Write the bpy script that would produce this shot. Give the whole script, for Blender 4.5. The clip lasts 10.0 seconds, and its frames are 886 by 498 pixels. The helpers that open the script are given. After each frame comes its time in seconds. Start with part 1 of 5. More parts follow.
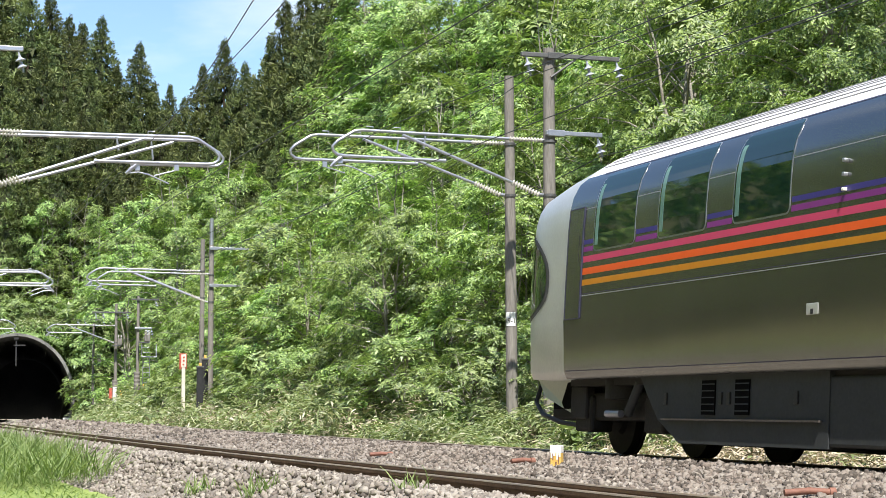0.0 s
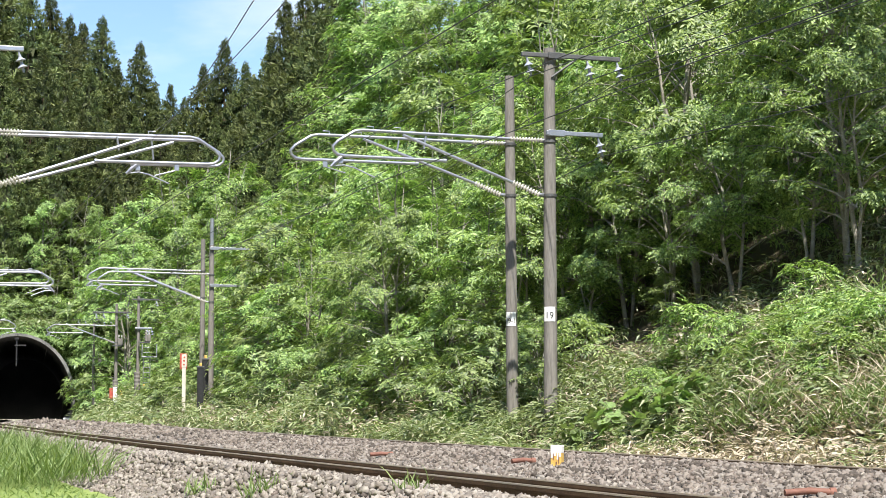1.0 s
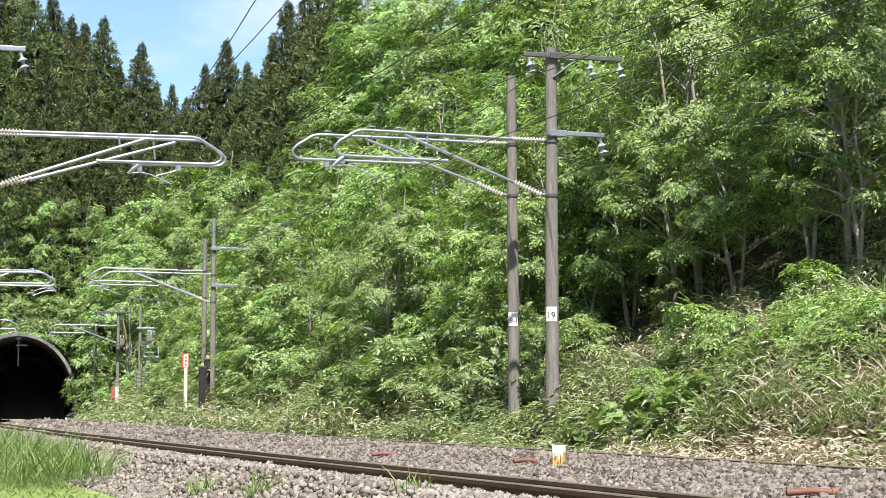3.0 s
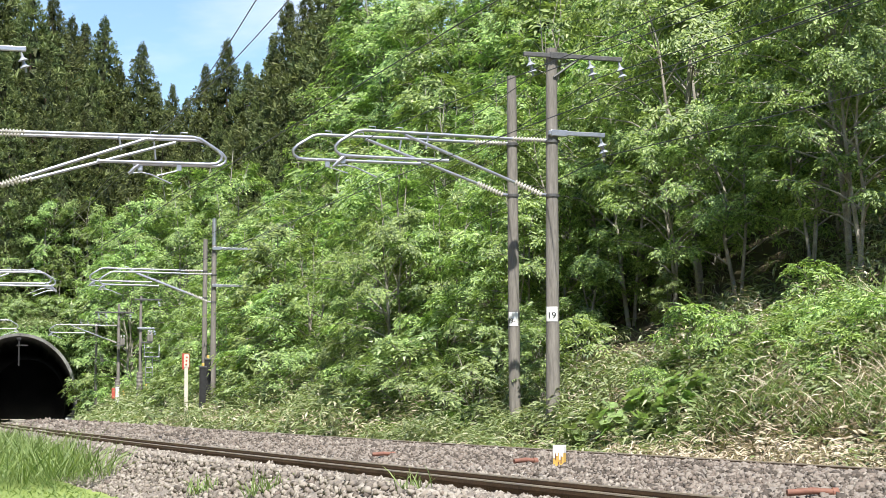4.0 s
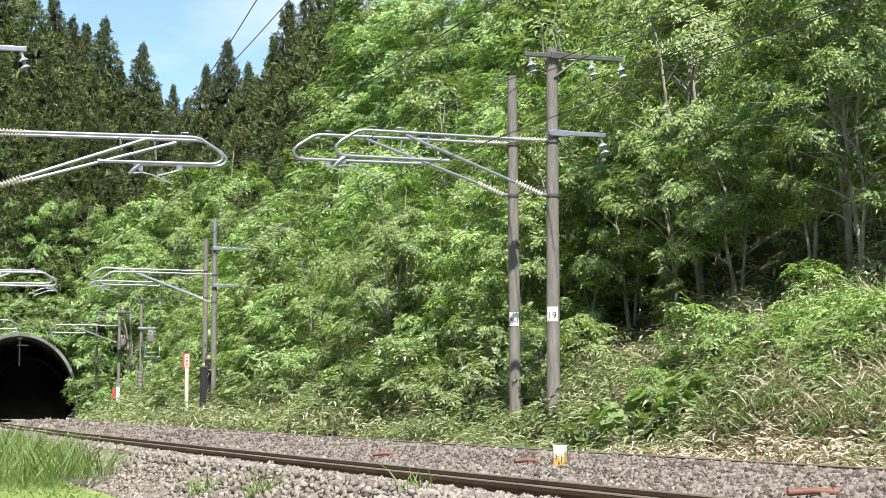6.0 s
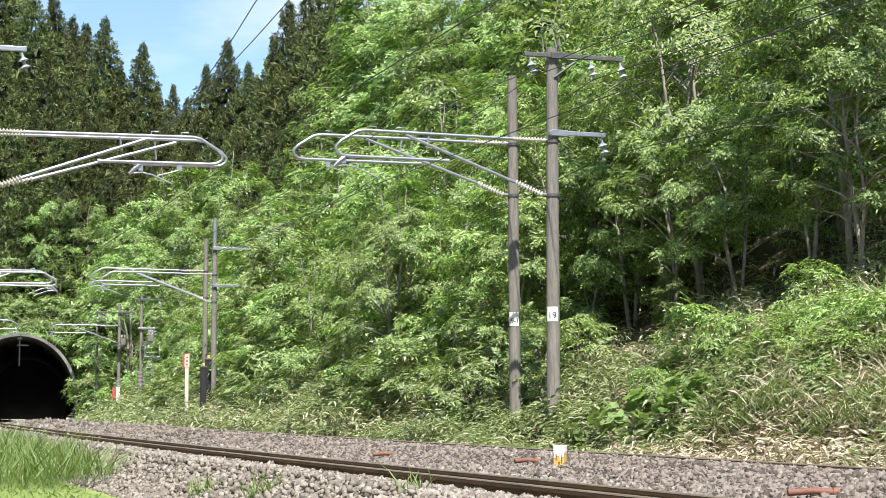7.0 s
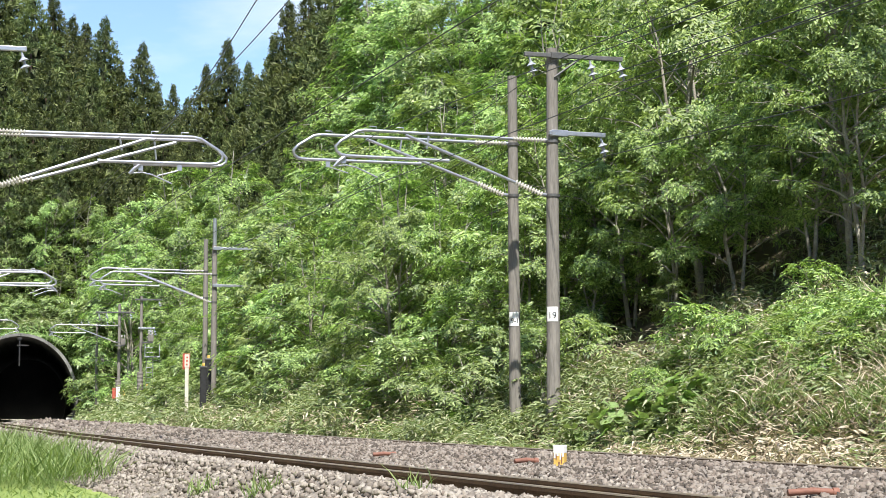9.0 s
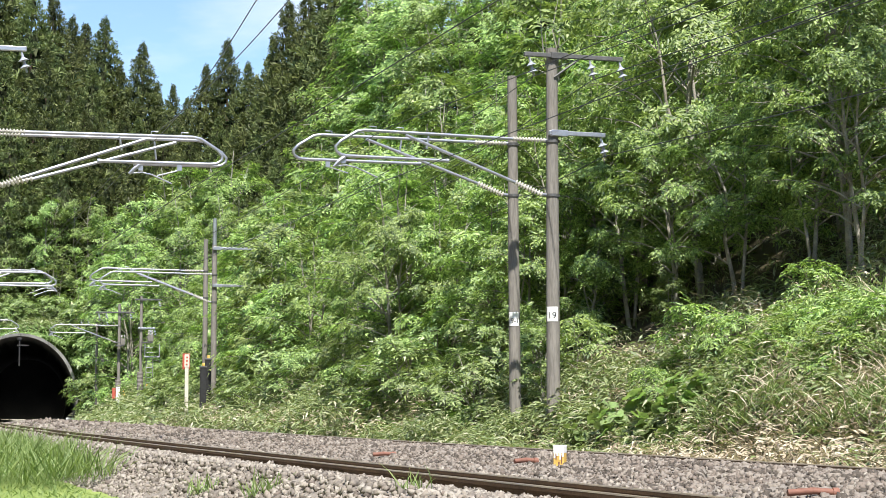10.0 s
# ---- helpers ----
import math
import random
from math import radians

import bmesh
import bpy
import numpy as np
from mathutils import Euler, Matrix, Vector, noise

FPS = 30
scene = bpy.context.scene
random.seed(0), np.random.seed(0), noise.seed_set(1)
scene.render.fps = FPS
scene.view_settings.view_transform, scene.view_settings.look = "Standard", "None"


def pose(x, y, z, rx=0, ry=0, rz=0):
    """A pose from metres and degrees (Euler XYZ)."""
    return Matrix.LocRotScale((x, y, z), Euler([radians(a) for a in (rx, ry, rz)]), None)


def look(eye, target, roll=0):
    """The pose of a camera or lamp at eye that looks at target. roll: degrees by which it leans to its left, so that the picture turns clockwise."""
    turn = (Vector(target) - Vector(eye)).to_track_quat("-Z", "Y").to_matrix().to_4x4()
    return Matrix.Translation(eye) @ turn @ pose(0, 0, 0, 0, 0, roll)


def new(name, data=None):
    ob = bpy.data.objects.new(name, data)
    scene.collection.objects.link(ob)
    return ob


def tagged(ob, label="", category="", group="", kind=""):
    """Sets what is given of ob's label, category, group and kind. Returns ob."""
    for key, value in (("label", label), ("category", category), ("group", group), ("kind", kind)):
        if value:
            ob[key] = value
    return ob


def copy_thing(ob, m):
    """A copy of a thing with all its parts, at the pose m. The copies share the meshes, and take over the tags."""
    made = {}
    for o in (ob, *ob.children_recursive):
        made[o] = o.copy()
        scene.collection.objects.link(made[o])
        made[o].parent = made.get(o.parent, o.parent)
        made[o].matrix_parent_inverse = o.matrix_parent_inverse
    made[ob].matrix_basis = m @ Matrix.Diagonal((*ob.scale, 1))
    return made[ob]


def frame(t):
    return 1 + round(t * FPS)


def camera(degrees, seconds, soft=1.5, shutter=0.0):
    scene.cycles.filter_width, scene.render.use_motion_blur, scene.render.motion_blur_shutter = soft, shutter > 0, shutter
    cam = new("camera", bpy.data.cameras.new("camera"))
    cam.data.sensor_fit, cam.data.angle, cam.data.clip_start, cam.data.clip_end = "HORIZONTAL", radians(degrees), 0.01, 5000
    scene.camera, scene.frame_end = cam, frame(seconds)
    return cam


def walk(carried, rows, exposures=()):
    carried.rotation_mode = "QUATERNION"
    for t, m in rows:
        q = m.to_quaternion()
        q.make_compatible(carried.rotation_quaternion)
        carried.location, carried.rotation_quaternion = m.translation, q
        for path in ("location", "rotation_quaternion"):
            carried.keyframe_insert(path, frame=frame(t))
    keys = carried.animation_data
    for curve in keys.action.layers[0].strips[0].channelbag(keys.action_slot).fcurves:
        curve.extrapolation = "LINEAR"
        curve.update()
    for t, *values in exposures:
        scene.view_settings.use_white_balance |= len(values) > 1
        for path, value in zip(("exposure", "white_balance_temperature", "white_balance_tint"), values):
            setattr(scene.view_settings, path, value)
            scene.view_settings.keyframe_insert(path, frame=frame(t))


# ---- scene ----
# ---- camera ----
LENS = 26.323
EYE = (0.0, 0.0, 0.5873)
TILT = 90 + 4.758


def aim(turn):
    return pose(EYE[0], EYE[1], EYE[2], TILT, 0, turn)


cam = camera(LENS, 10.0, soft=0.5)
walk(cam, [(0.0, aim(-0.0906)), (0.5, aim(-0.0872)), (1.0, aim(-0.0786)), (1.5, aim(-0.0598)), (2.0, aim(-0.0547)), (2.5, aim(-0.0410)), (4.0, aim(-0.0103)), (5.0, aim(-0.0051)), (5.5, aim(0.0034)), (7.0, aim(0.0068)), (8.5, aim(0.0068)), (10.0, aim(0.0034))])

# ---- light ----
SUN_HIGH, SUN_SIDE = 58.0, 172.0   # elevation, and bearing clockwise from +y
scene.view_settings.exposure = 0.98
world = bpy.data.worlds.new("sky")
scene.world = world
world.use_nodes = True
wn = world.node_tree.nodes
wl = world.node_tree.links
sky = wn.new("ShaderNodeTexSky")
sky.sky_type = "NISHITA"
sky.sun_disc = False
sky.sun_elevation = radians(SUN_HIGH)
sky.sun_rotation = radians(SUN_SIDE)
sky.altitude = 200
sky.air_density, sky.dust_density, sky.ozone_density = 1.0, 0.2, 4.0
# thin fair-weather cloud, wider all round
cl_co = wn.new("ShaderNodeTexCoord")
cl_map = wn.new("ShaderNodeMapping")
cl_map.inputs["Scale"].default_value = (1.0, 1.0, 3.2)
cl_n = wn.new("ShaderNodeTexNoise")
cl_n.inputs["Scale"].default_value = 2.3
cl_n.inputs["Detail"].default_value = 7.0
cl_n.inputs["Roughness"].default_value = 0.55
cl_r = wn.new("ShaderNodeValToRGB")
cl_r.color_ramp.elements[0].position, cl_r.color_ramp.elements[1].position = 0.56, 0.80
cl_m = wn.new("ShaderNodeMix")
cl_m.data_type = "RGBA"
cl_m.inputs[7].default_value = (6.2, 6.4, 6.8, 1)
wl.new(cl_co.outputs["Generated"], cl_map.inputs["Vector"])
wl.new(cl_map.outputs["Vector"], cl_n.inputs["Vector"])
wl.new(cl_n.outputs["Fac"], cl_r.inputs["Fac"])
wl.new(cl_r.outputs["Color"], cl_m.inputs["Factor"])
wl.new(sky.outputs["Color"], cl_m.inputs[6])
wl.new(cl_m.outputs[2], wn["Background"].inputs["Color"])
wn["Background"].inputs["Strength"].default_value = 0.102
lamp = bpy.data.lights.new("sun", "SUN")
lamp.energy, lamp.angle, lamp.color = 5.0, radians(0.53), (1.0, 0.955, 0.88)
sun = new("sun", lamp)
sun_dir = Vector((math.sin(radians(SUN_SIDE)) * math.cos(radians(SUN_HIGH)), math.cos(radians(SUN_SIDE)) * math.cos(radians(SUN_HIGH)), math.sin(radians(SUN_HIGH))))
sun.matrix_world = look(sun_dir * 60, (0, 0, 0))


# ---- materials ----
def surface(name, dark, light, rough=0.7, metal=0.0, size=6.0, fine=60.0, bump=0.2, spec=0.4, island=0.0, stain=None, coord="Object", stretch=1.0):
    """Two-scale variation between two colours, with fine relief; island adds a random step from piece to piece."""
    m = bpy.data.materials.new(name)
    m.use_nodes = True
    n, l = m.node_tree.nodes, m.node_tree.links
    b = n["Principled BSDF"]
    co = n.new("ShaderNodeTexCoord")
    long = n.new("ShaderNodeMapping")
    long.inputs["Scale"].default_value = (1.0, 1.0, stretch)
    l.new(co.outputs[coord], long.inputs["Vector"])
    big, small = n.new("ShaderNodeTexNoise"), n.new("ShaderNodeTexNoise")
    for t, s in ((big, size), (small, fine)):
        t.inputs["Scale"].default_value = s
        t.inputs["Detail"].default_value = 4
        l.new(long.outputs["Vector"], t.inputs["Vector"])
    mix = n.new("ShaderNodeMath")
    mix.operation = "MULTIPLY_ADD"
    mix.inputs[1].default_value = 0.45
    l.new(small.outputs["Fac"], mix.inputs[0])
    half = n.new("ShaderNodeMath")
    half.operation = "MULTIPLY"
    half.inputs[1].default_value = 0.55
    l.new(big.outputs["Fac"], half.inputs[0])
    l.new(half.outputs[0], mix.inputs[2])
    last = mix
    if island:
        geo = n.new("ShaderNodeNewGeometry")
        add = n.new("ShaderNodeMath")
        add.operation = "MULTIPLY_ADD"
        add.inputs[1].default_value = island
        l.new(geo.outputs["Random Per Island"], add.inputs[0])
        l.new(mix.outputs[0], add.inputs[2])
        sub = n.new("ShaderNodeMath")
        sub.operation = "SUBTRACT"
        sub.inputs[1].default_value = island / 2
        l.new(add.outputs[0], sub.inputs[0])
        last = sub
    ramp = n.new("ShaderNodeValToRGB")
    ramp.color_ramp.elements[0].position, ramp.color_ramp.elements[1].position = 0.28, 0.72
    ramp.color_ramp.elements[0].color, ramp.color_ramp.elements[1].color = (*dark, 1), (*light, 1)
    if stain:
        e = ramp.color_ramp.elements.new(0.5)
        e.color = (*stain, 1)
    l.new(last.outputs[0], ramp.inputs["Fac"])
    l.new(ramp.outputs["Color"], b.inputs["Base Color"])
    b.inputs["Roughness"].default_value, b.inputs["Metallic"].default_value = rough, metal
    b.inputs["Specular IOR Level"].default_value = spec
    if bump:
        bn = n.new("ShaderNodeBump")
        bn.inputs["Strength"].default_value, bn.inputs["Distance"].default_value = bump, 0.02
        l.new(small.outputs["Fac"], bn.inputs["Height"])
        l.new(bn.outputs["Normal"], b.inputs["Normal"])
    return m


def leaf_stuff(name, dark, light, through_it=0.35, gloss=0.12, other=None):
    """A leaf: diffuse, with light through it and a faint sheen; its colour changes from leaf to leaf and from plant to plant."""
    m = bpy.data.materials.new(name)
    m.use_nodes = True
    n, l = m.node_tree.nodes, m.node_tree.links
    n.remove(n["Principled BSDF"])
    geo, info = n.new("ShaderNodeNewGeometry"), n.new("ShaderNodeObjectInfo")
    ramp = n.new("ShaderNodeValToRGB")
    ramp.color_ramp.elements[0].color, ramp.color_ramp.elements[1].color = (*dark, 1), (*light, 1)
    if other:
        for pos, col in other:
            e = ramp.color_ramp.elements.new(pos)
            e.color = (*col, 1)
    l.new(geo.outputs["Random Per Island"], ramp.inputs["Fac"])
    hue = n.new("ShaderNodeHueSaturation")
    l.new(ramp.outputs["Color"], hue.inputs["Color"])
    sc = n.new("ShaderNodeMapRange")
    sc.inputs["To Min"].default_value, sc.inputs["To Max"].default_value = 0.72, 1.22
    l.new(info.outputs["Random"], sc.inputs["Value"])
    l.new(sc.outputs["Result"], hue.inputs["Value"])
    sh = n.new("ShaderNodeMapRange")
    sh.inputs["To Min"].default_value, sh.inputs["To Max"].default_value = 0.485, 0.512
    l.new(info.outputs["Random"], sh.inputs["Value"])
    l.new(sh.outputs["Result"], hue.inputs["Hue"])
    dif, tr, gl = n.new("ShaderNodeBsdfDiffuse"), n.new("ShaderNodeBsdfTranslucent"), n.new("ShaderNodeBsdfGlossy")
    gl.inputs["Roughness"].default_value = 0.5
    gl.inputs["Color"].default_value = (0.9, 0.95, 0.9, 1)
    warm = n.new("ShaderNodeMix")
    warm.data_type, warm.blend_type = "RGBA", "MULTIPLY"
    warm.inputs["Factor"].default_value = 1.0
    warm.inputs[7].default_value = (1.25, 1.35, 0.70, 1)
    l.new(hue.outputs["Color"], dif.inputs["Color"])
    l.new(hue.outputs["Color"], warm.inputs[6])
    l.new(warm.outputs[2], tr.inputs["Color"])
    m1, m2 = n.new("ShaderNodeMixShader"), n.new("ShaderNodeMixShader")
    m1.inputs[0].default_value, m2.inputs[0].default_value = through_it, gloss
    l.new(dif.outputs[0], m1.inputs[1])
    l.new(tr.outputs[0], m1.inputs[2])
    l.new(m1.outputs[0], m2.inputs[1])
    l.new(gl.outputs[0], m2.inputs[2])
    l.new(m2.outputs[0], n["Material Output"].inputs["Surface"])
    return m


BARK = surface("bark", (0.10, 0.09, 0.07), (0.47, 0.44, 0.38), 0.9, size=2.5, fine=30, bump=0.5)
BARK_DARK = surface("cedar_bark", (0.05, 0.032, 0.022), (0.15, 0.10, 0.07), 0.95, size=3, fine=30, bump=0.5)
LEAF = leaf_stuff("leaf", (0.058, 0.118, 0.034), (0.405, 0.530, 0.172), 0.38, 0.045)
LEAF_SHRUB = leaf_stuff("shrub_leaf", (0.062, 0.118, 0.038), (0.400, 0.500, 0.195), 0.37, 0.05)
NEEDLE = leaf_stuff("cedar_spray", (0.040, 0.062, 0.025), (0.190, 0.225, 0.082), 0.20, 0.02)
# darkened copy of NEEDLE: the inner shade of the crowns as colour
SHADED_NEEDLE = leaf_stuff("shaded_cedar_spray", (0.026, 0.034, 0.016), (0.070, 0.078, 0.034), 0.10, 0.01)
SASA = leaf_stuff("sasa_leaf", (0.11, 0.165, 0.050), (0.58, 0.56, 0.42), 0.32, 0.06, [(0.40, (0.23, 0.31, 0.125)), (0.80, (0.39, 0.45, 0.23))])
STRAW = leaf_stuff("straw", (0.20, 0.15, 0.095), (0.74, 0.65, 0.49), 0.15, 0.06)
GRASS = leaf_stuff("grass_blade", (0.12, 0.20, 0.060), (0.29, 0.37, 0.15), 0.38, 0.03)
BIGLEAF = leaf_stuff("butterbur_leaf", (0.11, 0.20, 0.05), (0.17, 0.28, 0.08), 0.35, 0.03)
# for unseen ground beyond -6, coloured to give the coach an olive reflection
ROUGH = surface("rough_grass", (0.10, 0.095, 0.045), (0.22, 0.20, 0.095), 0.95, size=0.7, fine=14, bump=0.5)
MOSS = surface("mossy_bank", (0.030, 0.050, 0.014), (0.115, 0.155, 0.045), 0.95, size=1.2, fine=9, bump=0.8)
SOIL = surface("forest_floor", (0.030, 0.024, 0.014), (0.095, 0.080, 0.040), 0.95, size=0.8, fine=9, bump=0.6)
MEADOW = surface("meadow", (0.13, 0.19, 0.04), (0.25, 0.31, 0.085), 0.95, size=0.7, fine=14, bump=0.5)
BALLAST_BED = surface("ballast_bed", (0.13, 0.112, 0.096), (0.29, 0.256, 0.222), 0.95, size=8, fine=30, bump=1.0)
STONE = surface("ballast_stone", (0.082, 0.070, 0.060), (0.236, 0.207, 0.180), 0.95, size=1.1, fine=45, bump=0.35, spec=0.15, island=0.75, stain=(0.182, 0.150, 0.128))
STONE_PALE = surface("pale_ballast_stone", (0.165, 0.145, 0.126), (0.315, 0.286, 0.250), 0.95, size=1.1, fine=45, bump=0.35, spec=0.10, island=0.70, stain=(0.240, 0.208, 0.178))
RAIL = surface("rusty_rail", (0.055, 0.033, 0.020), (0.16, 0.095, 0.05), 0.7, 0.2, size=3, fine=50, bump=0.3)
RAIL_TOP = surface("rail_head", (0.24, 0.18, 0.12), (0.42, 0.33, 0.22), 0.42, 0.6, size=2, fine=40, bump=0.05)
CONCRETE = surface("pole_concrete", (0.095, 0.088, 0.078), (0.275, 0.255, 0.228), 0.9, size=9, fine=45, bump=0.3, stretch=0.12)
TUNNEL_CON = surface("tunnel_concrete", (0.02, 0.02, 0.018), (0.34, 0.335, 0.32), 0.9, size=1.1, fine=8, bump=0.4)
DARK_LINING = surface("dark_grey_lining", (0.06, 0.06, 0.062), (0.13, 0.13, 0.132), 0.95, size=0.5, fine=6, bump=0.4)
GALV = surface("galvanised_steel", (0.33, 0.335, 0.37), (0.54, 0.55, 0.60), 0.35, 0.75, size=5, fine=60, bump=0.05)
STEEL_DARK = surface("weathered_steel", (0.07, 0.07, 0.07), (0.17, 0.17, 0.17), 0.6, 0.5, size=5, fine=60, bump=0.1)
PORCELAIN = surface("porcelain", (0.34, 0.32, 0.29), (0.62, 0.59, 0.54), 0.25, size=5, fine=30, bump=0.0, spec=0.5)
BELL = surface("grey_porcelain", (0.20, 0.22, 0.26), (0.42, 0.44, 0.49), 0.22, size=5, fine=30, bump=0.0, spec=0.6)
CREAM = surface("dirty_cream_paint", (0.46, 0.41, 0.33), (0.74, 0.69, 0.60), 0.6, size=3, fine=30, bump=0.05)
WIRE = surface("wire", (0.03, 0.033, 0.036), (0.09, 0.09, 0.095), 0.5, 0.5, size=3, fine=30, bump=0.0)
WHITE = surface("white_enamel", (0.70, 0.70, 0.68), (0.84, 0.84, 0.82), 0.5, size=8, fine=60, bump=0.02)
BLACK = surface("black_paint", (0.012, 0.012, 0.013), (0.035, 0.035, 0.036), 0.5, size=8, fine=60, bump=0.02)
RED = surface("faded_red_paint", (0.32, 0.05, 0.03), (0.50, 0.12, 0.08), 0.6, size=8, fine=60, bump=0.05)
YELLOW = surface("worn_yellow_paint", (0.45, 0.26, 0.05), (0.80, 0.55, 0.16), 0.7, size=9, fine=30, bump=0.1)
RUSTPIPE = surface("red_brown_pipe", (0.13, 0.055, 0.038), (0.25, 0.115, 0.080), 0.7, size=9, fine=40, bump=0.1)
BODY = surface("silver_body", (0.225, 0.23, 0.215), (0.275, 0.28, 0.262), 0.22, 0.95, size=1.2, fine=25, bump=0.012)
CAP = surface("silver_end_paint", (0.58, 0.59, 0.57), (0.70, 0.71, 0.69), 0.40, 0.62, size=1.6, fine=25, bump=0.012)
ROOF = surface("pale_roof", (0.70, 0.69, 0.70), (0.86, 0.85, 0.86), 0.5, 0.1, size=1.5, fine=25, bump=0.02)
RIB = surface("roof_rib", (0.30, 0.30, 0.32), (0.42, 0.42, 0.44), 0.5, 0.2, size=1.5, fine=25, bump=0.0)
UNDER = surface("underframe_grey", (0.026, 0.029, 0.031), (0.048, 0.053, 0.055), 0.7, 0.1, size=2, fine=25, bump=0.1)
UNDER_DARK = surface("grimy_bogie", (0.010, 0.009, 0.008), (0.03, 0.027, 0.024), 0.7, 0.3, size=4, fine=40, bump=0.2)
STRIPES = [("navy", (0.045, 0.035, 0.20)), ("purple", (0.21, 0.03, 0.21)), ("crimson", (0.58, 0.055, 0.14)), ("orange", (0.80, 0.115, 0.015)), ("amber", (0.55, 0.22, 0.01))]
STRIPE_MATS = [surface(nm + "_stripe", tuple(c * 0.92 for c in col), col, 0.4, 0.0, size=2, fine=30, bump=0.0) for nm, col in STRIPES]
# near-black colour that stands for the shade inside openings
PITCH = surface("unlit_opening", (0.002, 0.002, 0.002), (0.006, 0.006, 0.006), 0.9, size=4, fine=40, bump=0.0, spec=0.05)
LINE_DARK = surface("dark_seam", (0.02, 0.02, 0.04), (0.05, 0.05, 0.09), 0.5, size=3, fine=20, bump=0)


def glass_material():
    m = bpy.data.materials.new("tinted_glass")
    m.use_nodes = True
    b = m.node_tree.nodes["Principled BSDF"]
    b.inputs["Base Color"].default_value = (0.006, 0.022, 0.015, 1)
    b.inputs["Roughness"].default_value = 0.03
    b.inputs["Specular IOR Level"].default_value = 0.85
    b.inputs["IOR"].default_value = 1.6
    return m


GLASS = glass_material()


# ---- mesh helpers ----
def link_mesh(name, verts, faces, material, parent=None, label="", smooth=False):
    me = bpy.data.meshes.new(name)
    me.from_pydata([tuple(v) for v in verts], [], faces)
    me.materials.append(material)
    if smooth:
        me.polygons.foreach_set("use_smooth", [len(p.vertices) <= 4 for p in me.polygons])
    me.update()
    ob = new(name, me)
    if parent:
        ob.parent = parent
    if label:
        ob["label"] = label
    return ob


def part(name, bm, material, parent=None, label="", smooth=False):
    """One bmesh as one mesh object under a thing or a part."""
    me = bpy.data.meshes.new(name)
    bmesh.ops.recalc_face_normals(bm, faces=bm.faces[:])
    for f in bm.faces:
        if smooth and len(f.verts) > 4:
            for e in f.edges:
                e.smooth = False
    bm.to_mesh(me)
    bm.free()
    me.materials.append(material)
    if smooth:
        me.polygons.foreach_set("use_smooth", [len(p.vertices) == 4 for p in me.polygons])
    ob = new(name, me)
    if parent:
        ob.parent = parent
    if label:
        ob["label"] = label
    return ob


def thing(name, m, label, category, group=""):
    e = new(name)
    e.empty_display_size = 0.2
    e.matrix_world = m
    return tagged(e, label, category, group)


def add_box(bm, centre, size, m=None, bevel=0.0):
    mat = (m or Matrix()) @ Matrix.Translation(centre) @ Matrix.Diagonal((*size, 1))
    out = bmesh.ops.create_cube(bm, size=1.0, matrix=mat)
    if bevel:
        es = list({e for v in out["verts"] for e in v.link_edges})
        bmesh.ops.bevel(bm, geom=es, offset=bevel, segments=2, affect="EDGES", profile=0.5)


def box(name, centre, size, material, parent=None, label="", bevel=0.0, m=None):
    bm = bmesh.new()
    add_box(bm, centre, size, m, bevel)
    return part(name, bm, material, parent, label)


def add_tube(bm, pts, radii, sides=8, caps=True):
    """A tapered tube along points."""
    pts = [Vector(p) for p in pts]
    if not hasattr(radii, "__len__"):
        radii = [radii] * len(pts)
    rings = []
    side = None
    for i, p in enumerate(pts):
        d = (pts[min(i + 1, len(pts) - 1)] - pts[max(i - 1, 0)]).normalized()
        if side is None:
            side = d.orthogonal().normalized()
        else:
            side = (side - d * side.dot(d)).normalized()
        other = d.cross(side)
        rings.append([bm.verts.new(p + (side * math.cos(a) + other * math.sin(a)) * radii[i]) for a in (2 * math.pi * k / sides for k in range(sides))])
    for a, b in zip(rings, rings[1:]):
        for k in range(sides):
            bm.faces.new((a[k], a[(k + 1) % sides], b[(k + 1) % sides], b[k]))
    if caps:
        bm.faces.new(rings[0][::-1])
        bm.faces.new(rings[-1])


def tube(name, pts, radii, material, parent=None, label="", sides=8, smooth=True):
    bm = bmesh.new()
    add_tube(bm, pts, radii, sides)
    return part(name, bm, material, parent, label, smooth)


def tri_mesh(name, V, F, material):
    """A mesh from arrays of vertices and triangles."""
    me = bpy.data.meshes.new(name)
    nv, nf = len(V), len(F)
    me.vertices.add(nv)
    me.vertices.foreach_set("co", np.asarray(V, np.float32).ravel())
    me.loops.add(nf * 3)
    me.loops.foreach_set("vertex_index", np.asarray(F, np.int32).ravel())
    me.polygons.add(nf)
    me.polygons.foreach_set("loop_start", np.arange(0, nf * 3, 3, dtype=np.int32))
    me.materials.append(material)
    me.update(calc_edges=True)
    return me


def unit(a):
    return a / np.maximum(np.linalg.norm(a, axis=1, keepdims=True), 1e-9)


def leaves(P, D, N, L, Wd, fold=0.18, droop=0.15):
    """Folded lozenge leaves: base P, way D, upper side N, length L, width Wd. Returns vertices and triangles."""
    D = unit(D)
    S = unit(np.cross(D, N))
    N = np.cross(S, D)
    L, Wd = np.broadcast_to(L, len(P))[:, None], np.broadcast_to(Wd, len(P))[:, None]
    mid = P + D * L * 0.42
    a = mid + S * Wd / 2 + N * Wd * fold
    b = mid - S * Wd / 2 + N * Wd * fold
    tip = P + D * L - N * L * droop
    V = np.stack([P, a, tip, b], 1).reshape(-1, 3)
    k = np.arange(len(P))[:, None] * 4
    F = np.concatenate([k + [[0, 1, 2]], k + [[0, 2, 3]]], 0)
    return V, F


